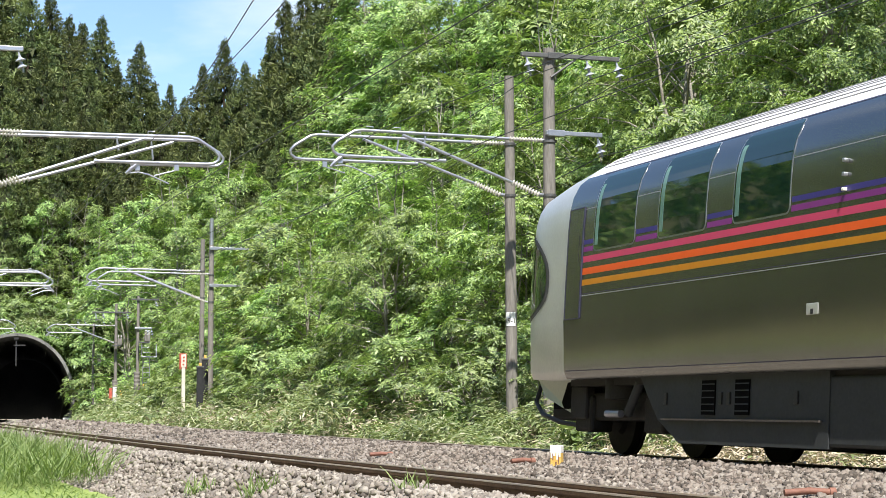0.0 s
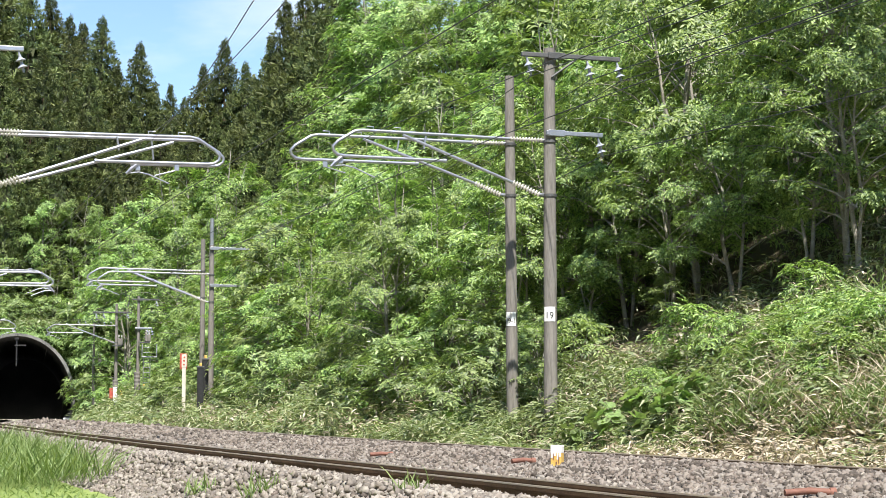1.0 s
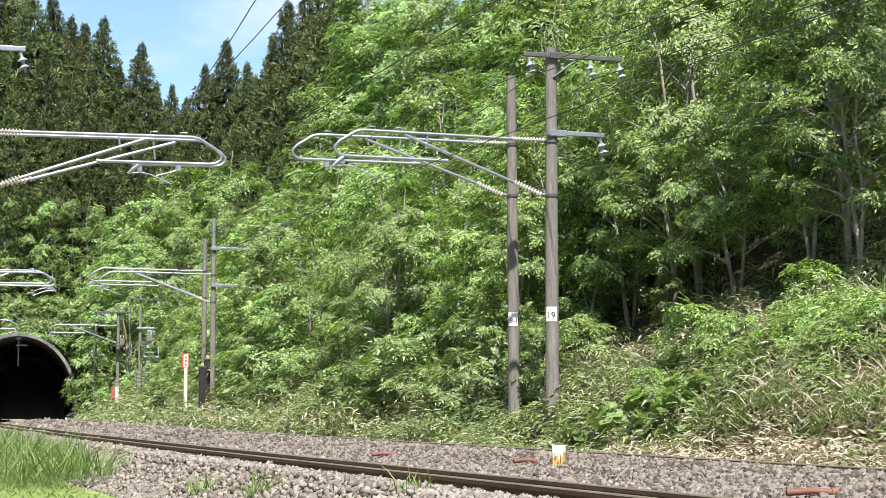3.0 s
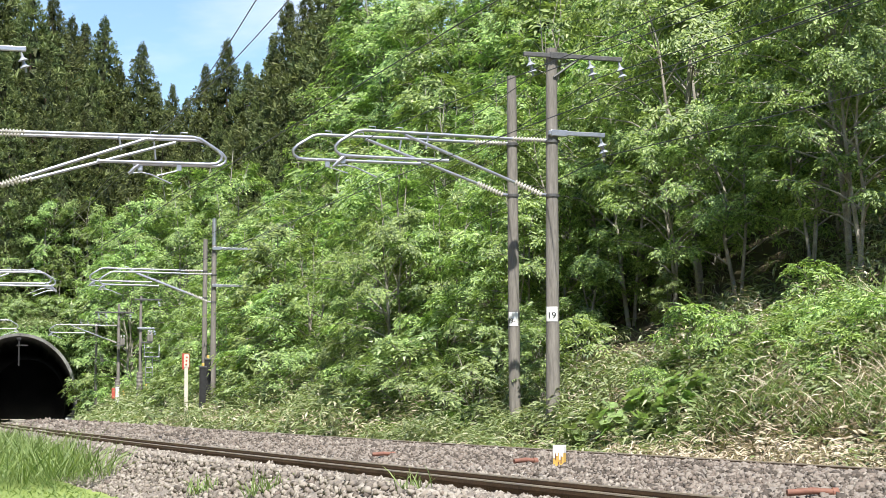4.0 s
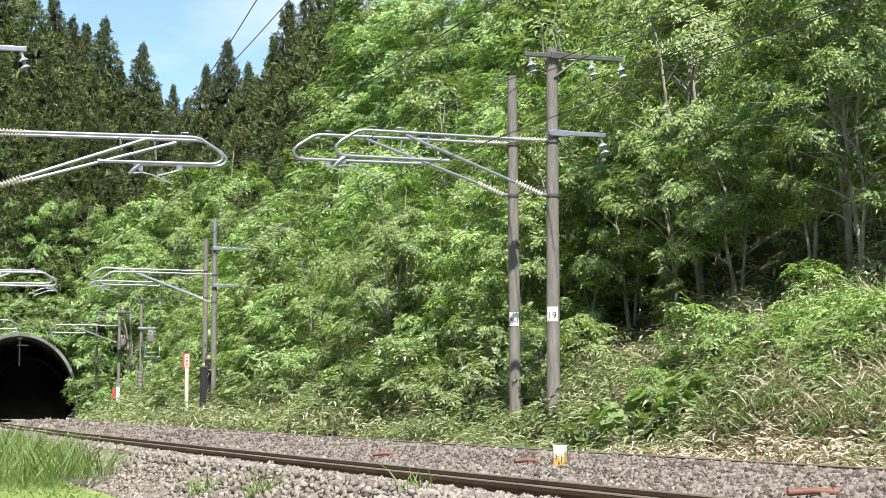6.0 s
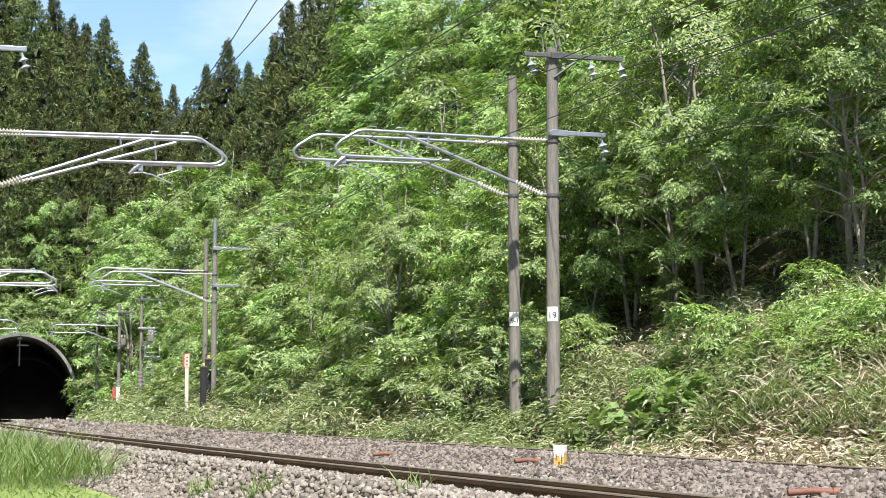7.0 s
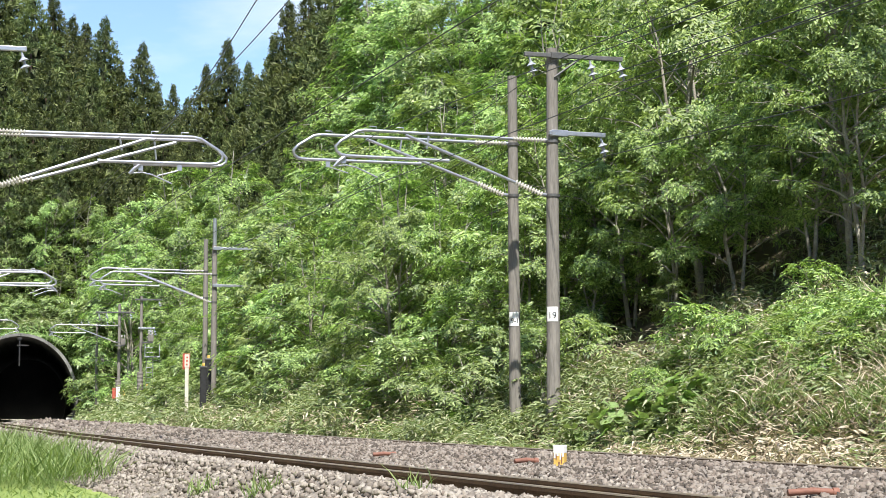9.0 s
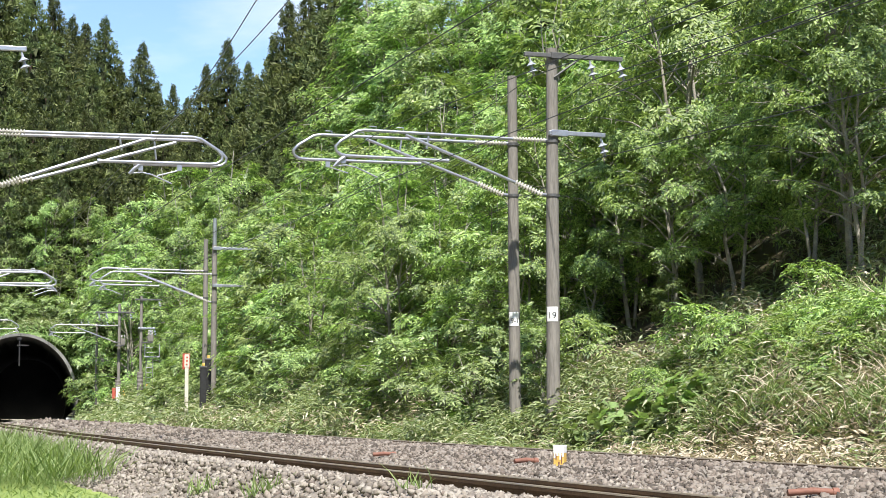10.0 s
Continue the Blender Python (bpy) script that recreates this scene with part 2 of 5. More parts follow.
def blades(P, D, N, L, Wd, bend=0.5):
    """Arching grass or bamboo-grass leaves in two lengths: four triangles each."""
    D = unit(D)
    S = unit(np.cross(D, N))
    U = np.cross(S, D)
    L, Wd = np.broadcast_to(L, len(P))[:, None], np.broadcast_to(Wd, len(P))[:, None]
    bend = np.broadcast_to(bend, len(P))[:, None]
    m1 = P + D * L * 0.4 - U * L * bend * 0.10
    m2 = P + D * L * 0.75 - U * L * bend * 0.36
    tip = P + D * L * 0.98 - U * L * bend * 0.72
    V = np.stack([P, m1 + S * Wd / 2, m1 - S * Wd / 2, m2 + S * Wd * 0.36, m2 - S * Wd * 0.36, tip], 1).reshape(-1, 3)
    k = np.arange(len(P))[:, None] * 6
    F = np.concatenate([k + [[0, 1, 2]], k + [[1, 3, 4]], k + [[1, 4, 2]], k + [[3, 5, 4]]], 0)
    return V, F


# ---- the line of the railway ----
RADIUS, TURN0, STRAIGHT = 1153.0, 0.32737, 150.0
CENTRE = (-0.3992 + RADIUS * math.cos(TURN0), 17.4893 + RADIUS * math.sin(TURN0))
GAUGE, CANT, SPACING = 1.067, 0.0613, 4.569
FAR_C = SPACING + GAUGE / 2


def heading(t):
    return TURN0 - min(t, STRAIGHT) / RADIUS


def grade(t):
    return -0.6 * (min(max(t - 40.0, 0.0), 110.0) / 100) ** 2


def track(t, off, z=0.0):
    """The point t metres along the near rail and off metres beyond it, z over the rail."""
    h = heading(t)
    x, y = CENTRE[0] - (RADIUS - off) * math.cos(h), CENTRE[1] - (RADIUS - off) * math.sin(h)
    if t > STRAIGHT:
        x, y = x - (t - STRAIGHT) * math.sin(h), y + (t - STRAIGHT) * math.cos(h)
    return Vector((x, y, z + grade(t)))


def along(x, y):
    """The inverse of track: t and off of a point of the plan."""
    hs = heading(STRAIGHT)
    dx, dy = CENTRE[0] - x, CENTRE[1] - y
    a = math.atan2(dy, dx)
    if a >= hs:
        return (TURN0 - a) * RADIUS, RADIUS - math.hypot(dx, dy)
    p = track(STRAIGHT, 0)
    ex, ey = x - p.x, y - p.y
    return STRAIGHT - ex * math.sin(hs) + ey * math.cos(hs), ex * math.cos(hs) + ey * math.sin(hs)


PORTAL = 140.0
MID = 3.2           # the tunnel's axis beyond the near rail


def step(a, b, v):
    v = min(1.0, max(0.0, (v - a) / (b - a)))
    return v * v * (3 - 2 * v)


def ground_z(t, off):
    if off < 8.0:
        # the rise past -8 is unseen, steep so the coach mirrors less sky
        z = -0.62 + 0.14 * step(0.0, -1.6, off) - 0.30 * step(-2.5, -6.0, off) + 0.95 * min(34.0, max(0.0, -off - 8))
    else:
        r = off - 8.0
        z = -0.62 + 0.65 * max(0.0, r - 0.3) + 0.2 * step(0, 1, r)
        z += 0.9 * step(10, 16, off) * noise.noise((t * 0.07, off * 0.1, 0))
        if off > 75:
            z = min(z, 43 + 0.2 * (off - 75))
    z += grade(min(t, PORTAL))
    steep = step(4.9, 5.4, abs(off - MID))
    start = PORTAL + 0.3 - 8 * steep
    if t > start - 0.01:
        hill = 6.7 * (1 if steep < 0.01 else step(start, PORTAL + 0.3, t)) + 0.20 * max(0.0, t - PORTAL - 0.3)
        z = max(z, min(hill, 40))
    return z


def on_ground(x, y):
    return ground_z(*along(x, y))


# ---- ground ----
def build_ground():
    ts = [-420, -350, -280, -210, -150, -100, -60] + list(range(-40, 0, 5)) + list(range(0, 139, 2)) + [PORTAL, PORTAL + 0.3] + list(range(142, 220, 4)) + [230, 250, 280, 340, 450, 700]
    offs = [-500, -250, -120, -60, -40, -25, -18, -13, -10, -8, -6.5, -5.5, -4.8, -4, -3.4, -2.8, -2.2, -1.75, -1.6, 0, MID, 5.2, 6.6, 8.0, 8.2, 8.6, 9.4, 10.5, 12, 14, 16, 18, 20, 23, 26, 30, 34, 38, 43, 50, 58, 66, 75, 90, 120, 180, 250]
    verts, faces = [], []
    for t in ts:
        for o in offs:
            p = track(t, o)
            verts.append((p.x, p.y, ground_z(t, o)))
    n = len(offs)
    meadow = []
    for i in range(len(ts) - 1):
        for j in range(n - 1):
            if abs(ts[i] - PORTAL) < 0.01 and -1.8 < offs[j] and offs[j + 1] < 8.15:
                continue
            faces.append((i * n + j, i * n + j + 1, (i + 1) * n + j + 1, (i + 1) * n + j))
            meadow.append((1 if offs[j] > -6 else 2) if offs[j] < -1.7 and ts[i] < PORTAL - 12 else (3 if PORTAL - 12 < ts[i] < PORTAL + 45 and abs(offs[j] - MID) < 30 else 0))
    g = link_mesh("ground", verts, faces, SOIL, smooth=True)
    g.data.materials.append(MEADOW)
    g.data.materials.append(ROUGH)
    g.data.materials.append(MOSS)
    g.data.polygons.foreach_set("material_index", meadow)
    tagged(g, "dark forest floor and grassy bank beside the railway", "ground", kind="structure")


def ballast_z(t, off):
    """The top of the ballast under both tracks."""
    def bed(o):
        return -0.070 - CANT * o / GAUGE
    if off < -0.9:
        z = bed(-0.9) - 0.62 * (-0.9 - off)
    elif off < 1.7:
        z = bed(off) - 0.03
    elif off < 3.6:
        z = bed(1.7) - 0.03 + (bed(-0.97) + 0.01 - bed(1.7) + 0.03) * step(1.7, 3.6, off)
    elif off < 6.6:
        z = bed(off - SPACING) + 0.01 * step(5.6, 4.4, off)
    else:
        z = bed(6.6 - SPACING) - 0.5 * (off - 6.6)
    return z + grade(t)


def build_ballast():
    ts = list(range(-300, -12, 8)) + [v * 0.5 - 12 for v in range(0, 124)] + list(range(50, 200, 3))
    offs = [-2.3, -2.0, -1.5, -0.9, -0.4, 0, 0.5, 1.07, 1.7, 2.2, 2.7, 3.2, 3.6, 4.1, 4.57, 5.1, 5.64, 6.2, 6.6, 7.2, 7.7]
    verts, faces = [], []
    for t in ts:
        for o in offs:
            p = track(t, o)
            verts.append((p.x, p.y, ballast_z(t, o) + 0.03 * noise.noise((t * 1.3, o * 1.3, 3))))
    n = len(offs)
    for i in range(len(ts) - 1):
        for j in range(n - 1):
            faces.append((i * n + j, i * n + j + 1, (i + 1) * n + j + 1, (i + 1) * n + j))
    tagged(link_mesh("ballast_bed", verts, faces, BALLAST_BED, smooth=True), "grey-brown crushed stone bed under the two tracks", "track bed", kind="structure")


def build_stones():
    """Loose broken stones, as thick as they lie near by, thinner far off."""
    rng = np.random.default_rng(5)
    cube = np.array([(x, y, z) for x in (-1, 1) for y in (-1, 1) for z in (-1, 1)], float) * 0.5
    quads = [(0, 1, 3, 2), (4, 6, 7, 5), (0, 4, 5, 1), (2, 3, 7, 6), (0, 2, 6, 4), (1, 5, 7, 3)]
    tri = np.array([t for a, b, c, d in quads for t in ((a, b, c), (a, c, d))])
    places = []
    for t0, t1, per, size in ((-9, 12, 250, 0.032), (12, 26, 120, 0.035), (26, 46, 34, 0.050), (46, 80, 6, 0.09)):
        for o0, o1, share in ((-2.1, 0.0, 1.0), (0.0, 1.1, 0.3), (1.1, 4.8, 1.0), (4.8, 6.6, 0.3)):
            n = int((t1 - t0) * (o1 - o0) * per * share)
            for t, o, s in zip(rng.uniform(t0, t1, n), rng.uniform(o0, o1, n), rng.uniform(0.7, 1.5, n) * size):
                p = track(t, o)
                if p.y < 10 or abs(p.x) > 0.245 * p.y + 0.5:
                    continue
                if min(abs(o), abs(o - GAUGE), abs(o - SPACING), abs(o - SPACING - GAUGE)) < 0.05:
                    continue
                places.append((p.x, p.y, ballast_z(t, o) + s * rng.uniform(-0.25, 0.18), s, rng.uniform() < 0.92 - 0.85 * step(1.2, 2.6, o)))
    A = np.array(places)
    n = len(A)
    V = np.repeat(cube[None], n, 0) + rng.normal(0, 0.16, (n, 8, 3))
    V *= rng.uniform(0.55, 1.45, (n, 1, 3)) * A[:, 3][:, None, None]
    q = unit(rng.normal(size=(n, 4)))
    w, x, y, z = q.T
    Rm = np.stack([1 - 2 * (y * y + z * z), 2 * (x * y - z * w), 2 * (x * z + y * w), 2 * (x * y + z * w), 1 - 2 * (x * x + z * z), 2 * (y * z - x * w),
                   2 * (x * z - y * w), 2 * (y * z + x * w), 1 - 2 * (x * x + y * y)], 1).reshape(n, 3, 3)
    V = np.einsum("nij,nkj->nki", Rm, V) + A[:, None, :3]
    F = (np.arange(n)[:, None, None] * 8 + tri[None]).reshape(-1, 3)
    me = tri_mesh("ballast_stones", V.reshape(-1, 3), F, STONE)
    me.materials.append(STONE_PALE)
    me.polygons.foreach_set("material_index", np.repeat(A[:, 4].astype(np.int32), 12))
    ob = new("ballast_stones", me)
    tagged(ob, "sharp-edged grey and brown ballast stones around the rails", "ballast", kind="stuff")


RAIL_SHAPE = [(-0.032, -0.006), (-0.026, 0.0), (0.026, 0.0), (0.032, -0.006), (0.032, -0.036), (0.008, -0.048), (0.008, -0.122), (0.062, -0.140), (0.062, -0.150), (-0.062, -0.150), (-0.062, -0.140), (-0.008, -0.122), (-0.008, -0.048), (-0.032, -0.036)]


def build_rails():
    names = [("near_track", 0.0), ("far_track", SPACING)]
    ts = list(range(-300, -12, 6)) + list(range(-12, 60)) + list(range(60, 200, 4))
    for nm, base in names:
        tr = thing("railway_track", Matrix(), "rusty steel rails with bright heads on canted ballast", "railway track", "two tracks")
        for side in (0, 1):
            off0 = base + side * GAUGE
            for name, idx, mat in (("rail", None, RAIL), ("running_surface", 1, RAIL_TOP)):
                verts, faces = [], []
                prof = RAIL_SHAPE if idx is None else [(-0.033, -0.0075), (-0.027, 0.0015), (0.027, 0.0015), (0.033, -0.0075)]
                for t in ts:
                    for o, z in prof:
                        p = track(t, off0 + o, z - side * CANT)
                        verts.append(p)
                n = len(prof)
                for i in range(len(ts) - 1):
                    for j in range(n if idx is None else n - 1):
                        k = (j + 1) % n
                        faces.append((i * n + j, i * n + k, (i + 1) * n + k, (i + 1) * n + j))
                ob = link_mesh(name, verts, faces, mat, tr)
        # sleepers
        bm = bmesh.new()
        add_box(bm, (0, 0, 0), (2.0, 0.22, 0.17), bevel=0.02)
        first = part("sleeper", bm, CONCRETE, tr)
        for k in range(-20, 130):
            s = first if k == -20 else new("sleeper", first.data)
            s.parent = tr
            t = k * 0.62
            p = track(t, base + GAUGE / 2, -0.235 - CANT / 2)
            s.matrix_basis = Matrix.Translation(p) @ pose(0, 0, 0, 0, 0, math.degrees(heading(t))) @ pose(0, 0, 0, 0, math.degrees(CANT / GAUGE), 0)


# ---- tunnel ----
def arch(half, rise, foot, n=28):
    """Points of a horseshoe arch from the right foot over the crown to the left foot."""
    pts = []
    for k in range(n + 1):
        a = -0.42 + (math.pi + 0.84) * k / n
        x, z = half * math.cos(a), math.sin(a)
        z = foot + (rise - foot) * (z + math.sin(0.42)) / (1 + math.sin(0.42))
        pts.append((x, z))
    return pts


def build_tunnel():
    h = heading(PORTAL)
    base = track(PORTAL, MID)
    m = Matrix.Translation((base.x, base.y, grade(PORTAL) - 0.3)) @ pose(0, 0, 0, 0, 0, math.degrees(h))
    tn = thing("tunnel_portal", m, "weathered concrete tunnel portal with a black mouth in the hillside", "tunnel")
    inner, outer = arch(4.32, 7.00, 0.0), arch(4.55, 7.22, 0.0)
    # ring that stands proud of the hill
    verts, faces = [], []
    n = len(inner)
    for y in (-5.0, 1.2):
        for q in (inner, outer):
            verts += [(x, y, z) for x, z in q]
    for k in range(n - 1):
        faces += [(k, k + 1, n + k + 1, n + k), (2 * n + k, 3 * n + k, 3 * n + k + 1, 2 * n + k + 1),
                  (n + k, n + k + 1, 3 * n + k + 1, 3 * n + k), (k, 2 * n + k, 2 * n + k + 1, k + 1)]
    faces += [(0, n, 3 * n, 2 * n), (n - 1, 3 * n - 1, 4 * n - 1, 2 * n - 1)]
    link_mesh("ring", verts, faces, TUNNEL_CON, tn)
    # wall behind the ring, with the opening cut through it
    verts, faces = [], []
    for y in (0.0, 0.6):
        verts += [(x, y, z) for x, z in inner]
        for x, z in inner:
            k = min(5.5 / max(abs(x), 0.01), (7.75 - 3.0) / (z - 3.0) if z > 3.2 else 99.0)
            verts.append((x * k, y, 3.0 + (z - 3.0) * k if z > 3.2 else z))
    for k in range(n - 1):
        faces += [(k, k + 1, n + k + 1, n + k), (2 * n + k, 3 * n + k, 3 * n + k + 1, 2 * n + k + 1), (n + k, n + k + 1, 3 * n + k + 1, 3 * n + k)]
    link_mesh("head_wall", verts, faces, MOSS, tn, "moss-covered head wall")
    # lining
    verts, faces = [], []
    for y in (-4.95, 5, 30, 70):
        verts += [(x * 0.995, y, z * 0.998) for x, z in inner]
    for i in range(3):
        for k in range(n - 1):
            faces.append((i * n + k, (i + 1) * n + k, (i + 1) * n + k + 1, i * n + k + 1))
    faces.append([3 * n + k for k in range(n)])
    link_mesh("lining", verts, faces, DARK_LINING, tn, "dark grey lining", smooth=False)
    # hanger at the crown and a white marker at the foot
    # grey steel given black here: its dimness is put into the colour
    box("crown_bracket", (0.0, -5.15, 6.78), (0.34, 0.14, 0.16), BLACK, tn, bevel=0.02)
    box("hanger", (0.0, -5.10, 5.7), (0.12, 0.12, 2.1), BLACK, tn, bevel=0.02)
    box("crossbar", (0.25, -5.15, 6.25), (0.9, 0.1, 0.1), BLACK, tn, bevel=0.02)
    box("drain_spout", (4.1, -5.40, 0.55), (0.9, 0.18, 0.16), WHITE, tn, "white pipe end", bevel=0.03, m=pose(0, 0, 0, 0, 0, 0))


build_ground()
build_ballast()
build_rails()
build_tunnel()


# ---- train ----
def car_section():
    """Half outline of the car, from the floor edge over the roof: half-width and height above the rail."""
    return [(1.37, 0.88), (1.416, 0.98), (1.452, 1.58), (1.45, 2.2), (1.445, 2.70), (1.43, 2.96), (1.39, 3.14), (1.31, 3.30), (1.20, 3.40), (1.10, 3.49), (0.85, 3.66), (0.55, 3.82), (0.25, 3.895), (0.0, 3.915)]


def width_at(z):
    s = car_section()
    for (a, b), (c, d) in zip(s, s[1:]):
        if b <= z <= d:
            return a + (c - a) * (z - b) / max(1e-6, d - b)
    return s[-1][0]


def rounded(z, z0, z1, low, high):
    """How far the edge of a pane draws in at height z, for rounded corners."""
    for d, r in ((z - z0, low), (z1 - z, high)):
        if d < r:
            return r - math.sqrt(max(0.0, r * r - (r - d) ** 2))
    return 0.0


def strip(name, s0, s1, zs, lift, material, parent, label="", steps=1, side=-1, corners=None):
    """A thin plate that follows the side of the car between s0 and s1 over the heights zs."""
    verts, faces = [], []
    ss = [s0 + (s1 - s0) * k / steps for k in range(steps + 1)]
    for d in (lift, 0.0 - 0.004):
        for s in ss:
            for z in zs:
                draw = rounded(z, zs[0], zs[-1], *corners) if corners else 0.0
                f = (s - s0) / (s1 - s0)
                verts.append((s + draw * (1 - 2 * f), side * (width_at(z) + d), z))
    n, mm = len(zs), len(ss) * len(zs)
    for i in range(steps):
        for j in range(n - 1):
            a = i * n + j
            faces.append((a, a + 1, a + n + 1, a + n))
            faces.append((mm + a, mm + a + n, mm + a + n + 1, mm + a + 1))
    rim = [i * n for i in range(steps + 1)] + [steps * n + j for j in range(1, n)] + [i * n + n - 1 for i in range(steps - 1, -1, -1)] + [j for j in range(n - 2, 0, -1)]
    for a, b in zip(rim, rim[1:] + rim[:1]):
        faces.append((a, b, mm + b, mm + a))
    return link_mesh(name, verts, faces, material, parent, label, smooth=False)


def build_train():
    car = thing("rail_coach", Matrix(), "silver sleeping-train end coach with five coloured stripes, rolling away", "railway coach")
    half = car_section()
    full = [(-w, z) for w, z in half] + [(w, z) for w, z in half[-2::-1]]
    n = len(full)
    # straight body; x is forward, the end that is seen is at x = END
    stations = [-6.95, -4, 0, 5, 10.9]
    split = 9
    verts = [(s, w, z) for s in stations for w, z in full]
    side_f, roof_f = [], []
    for i in range(len(stations) - 1):
        for j in range(n - 1):
            f = (i * n + j, i * n + j + 1, (i + 1) * n + j + 1, (i + 1) * n + j)
            (roof_f if split - 1 <= j < n - split else side_f).append(f)
        side_f.append((i * n + n - 1, i * n, (i + 1) * n, (i + 1) * n + n - 1))
    side_f.append([(len(stations) - 1) * n + j for j in range(n)])
    link_mesh("body", verts, side_f, BODY, car, smooth=True)
    link_mesh("roof", verts, roof_f, ROOF, car, "pale ribbed roof", smooth=True)
    # rounded end
    rings = []
    for k in range(15):
        a = k / 14 * math.pi / 2
        u, v = math.sin(a), 1 - math.cos(a)
        ring = []
        for w, z in full:
            top = step(2.6, 3.8, z)
            s = -6.95 - 1.72 * u + 0.10 * top * v ** 3
            ring.append((s, w * (1 - 0.30 * v ** 1.5), z - (0.22 * u + 0.16 * v ** 5) * top + 0.05 * v * step(1.3, 0.88, z)))
        rings.append(ring)
    verts = [v for r in rings for v in r]
    faces = []
    for i in range(14):
        for j in range(n):
            k = (j + 1) % n
            faces.append((i * n + j, (i + 1) * n + j, (i + 1) * n + k, i * n + k))
    faces.append([14 * n + j for j in range(n)][::-1])
    link_mesh("end_cap", verts, faces, CAP, car, "smooth pale-silver rounded end", smooth=True)
    # the end window wraps round the corner
    for name, z0, z1, a0, lift, mat in (("window_frame", 1.55, 2.90, 0.20, 0.006, STEEL_DARK), ("end_window", 1.60, 2.86, 0.235, 0.014, GLASS)):
        verts, faces = [], []
        cols, rws = 25, 13
        for i in range(cols):
            f = i / (cols - 1) * 2 - 1
            sg = 1 if f > 0 else -1
            for j in range(rws):
                q = j / (rws - 1)
                z = z0 + (z1 - z0) * q
                edge = a0 + 0.55 * abs((q - 0.42) / 0.58) ** 2.4 if q > 0.42 else a0 + 0.60 * abs((0.42 - q) / 0.42) ** 3.2
                if abs(f) <= 0.35:
                    u, y = 1.0, width_at(z) * 0.70 * f / 0.35
                else:
                    a = math.pi / 2 * (1 - (1 - edge) * (abs(f) - 0.35) / 0.65)
                    u, v = math.sin(a), 1 - math.cos(a)
                    y = sg * width_at(z) * (1 - 0.30 * v ** 1.5)
                top = step(2.6, 3.8, z)
                verts.append((-6.95 - 1.72 * u - lift, y + sg * lift, z - 0.22 * u * top))
        for i in range(cols - 1):
            for j in range(rws - 1):
                faces.append((i * rws + j, i * rws + j + 1, (i + 1) * rws + j + 1, (i + 1) * rws + j))
        link_mesh(name, verts, faces, mat, car, smooth=True)
    # windows
    def heights(z0, z1):
        return [z0 + d for d in (0, 0.008, 0.022, 0.045, 0.08)] + [2.6, 2.8, 2.92, 3.02, 3.10, 3.16] + [z1 - d for d in (0.15, 0.10, 0.06, 0.03, 0.01, 0)]

    TEAL = surface("teal_blind", (0.07, 0.15, 0.13), (0.16, 0.28, 0.25), 0.15, size=3, bump=0.02)
    for k in range(9):
        s0 = -6.11 + k * 1.785 + (0.0 if k < 3 else 1.6)
        if s0 > 9:
            break
        for side in (-1, 1):
            w = strip("window", s0, s0 + 1.15, heights(2.41, 3.37), 0.010, GLASS, car, "curved tinted window", side=side, corners=(0.07, 0.15))
            strip("window_frame", s0 - 0.026, s0 + 1.165, heights(2.392, 3.378), 0.004, GALV, w, side=side, corners=(0.085, 0.165))
            strip("blind", s0 + 0.035, s0 + 0.115, [2.47, 2.6, 2.8, 2.92, 3.02, 3.10, 3.16, 3.21], 0.013, TEAL, w, "drawn pale teal blind", side=side)
    # stripes; the upper two stop at the windows
    rows = [(2.50, 2.555), (2.41, 2.47), (2.28, 2.355), (2.13, 2.21), (2.00, 2.07)]
    gaps = [(-6.42, -6.15)] + [(-6.11 + k * 1.785 + 1.19, -6.11 + (k + 1) * 1.785 - 0.04) for k in range(2)] + [(-1.35, 0.8)]
    for (z0, z1), mat, (nm, _) in zip(rows, STRIPE_MATS, STRIPES):
        if nm in ("navy", "purple"):
            for a, b in gaps:
                strip("stripe", a, b, [z0, z1], 0.003, mat, car, nm + " stripe")
        else:
            strip("stripe", -6.42, 10.8, [z0, z1], 0.003, mat, car, nm + " stripe", steps=4)
    for z0, z1, mat in ((1.872, 1.880, RIB), (1.894, 1.902, LINE_DARK), (0.970, 0.980, LINE_DARK), (3.385, 3.405, LINE_DARK), (2.935, 2.943, RIB)):
        if z1 < 2.5 or z1 > 3.2:
            strip("seam", -6.42 if z1 > 1.5 else -6.9, 10.8, [z0, z1], 0.004, mat, car, steps=3)
        else:
            for a, b in gaps:
                strip("seam", a, b, [z0, z1], 0.004, mat, car)
    # service door by the end
    d = strip("crew_door", -6.90, -6.46, [1.61, 2.2, 2.62, 2.92, 2.96], 0.010, BODY, car)
    for a, b in ((-6.915, -6.895), (-6.465, -6.44)):
        strip("door_seam", a, b, [1.61, 2.2, 2.62, 2.92, 2.96], 0.014, LINE_DARK, d)
    strip("door_seam", -6.90, -6.46, [1.60, 1.612], 0.014, LINE_DARK, d)
    strip("door_seam", -6.90, -6.46, [2.96, 2.972], 0.014, LINE_DARK, d)
    strip("door_panel", -6.78, -6.55, [2.3, 2.62], 0.016, BODY, d)
    # roof ribs
    for side in (-1, 1):
        for k in range(8):
            w = 1.04 - k * 0.11
            z = 3.0
            for (a, b), (c, e) in zip(half, half[1:]):
                if c <= w <= a:
                    z = b + (e - b) * (a - w) / max(1e-6, a - c)
            box("rib", (1.9, side * w, z + 0.002), (17.4, 0.022, 0.010), RIB, car)
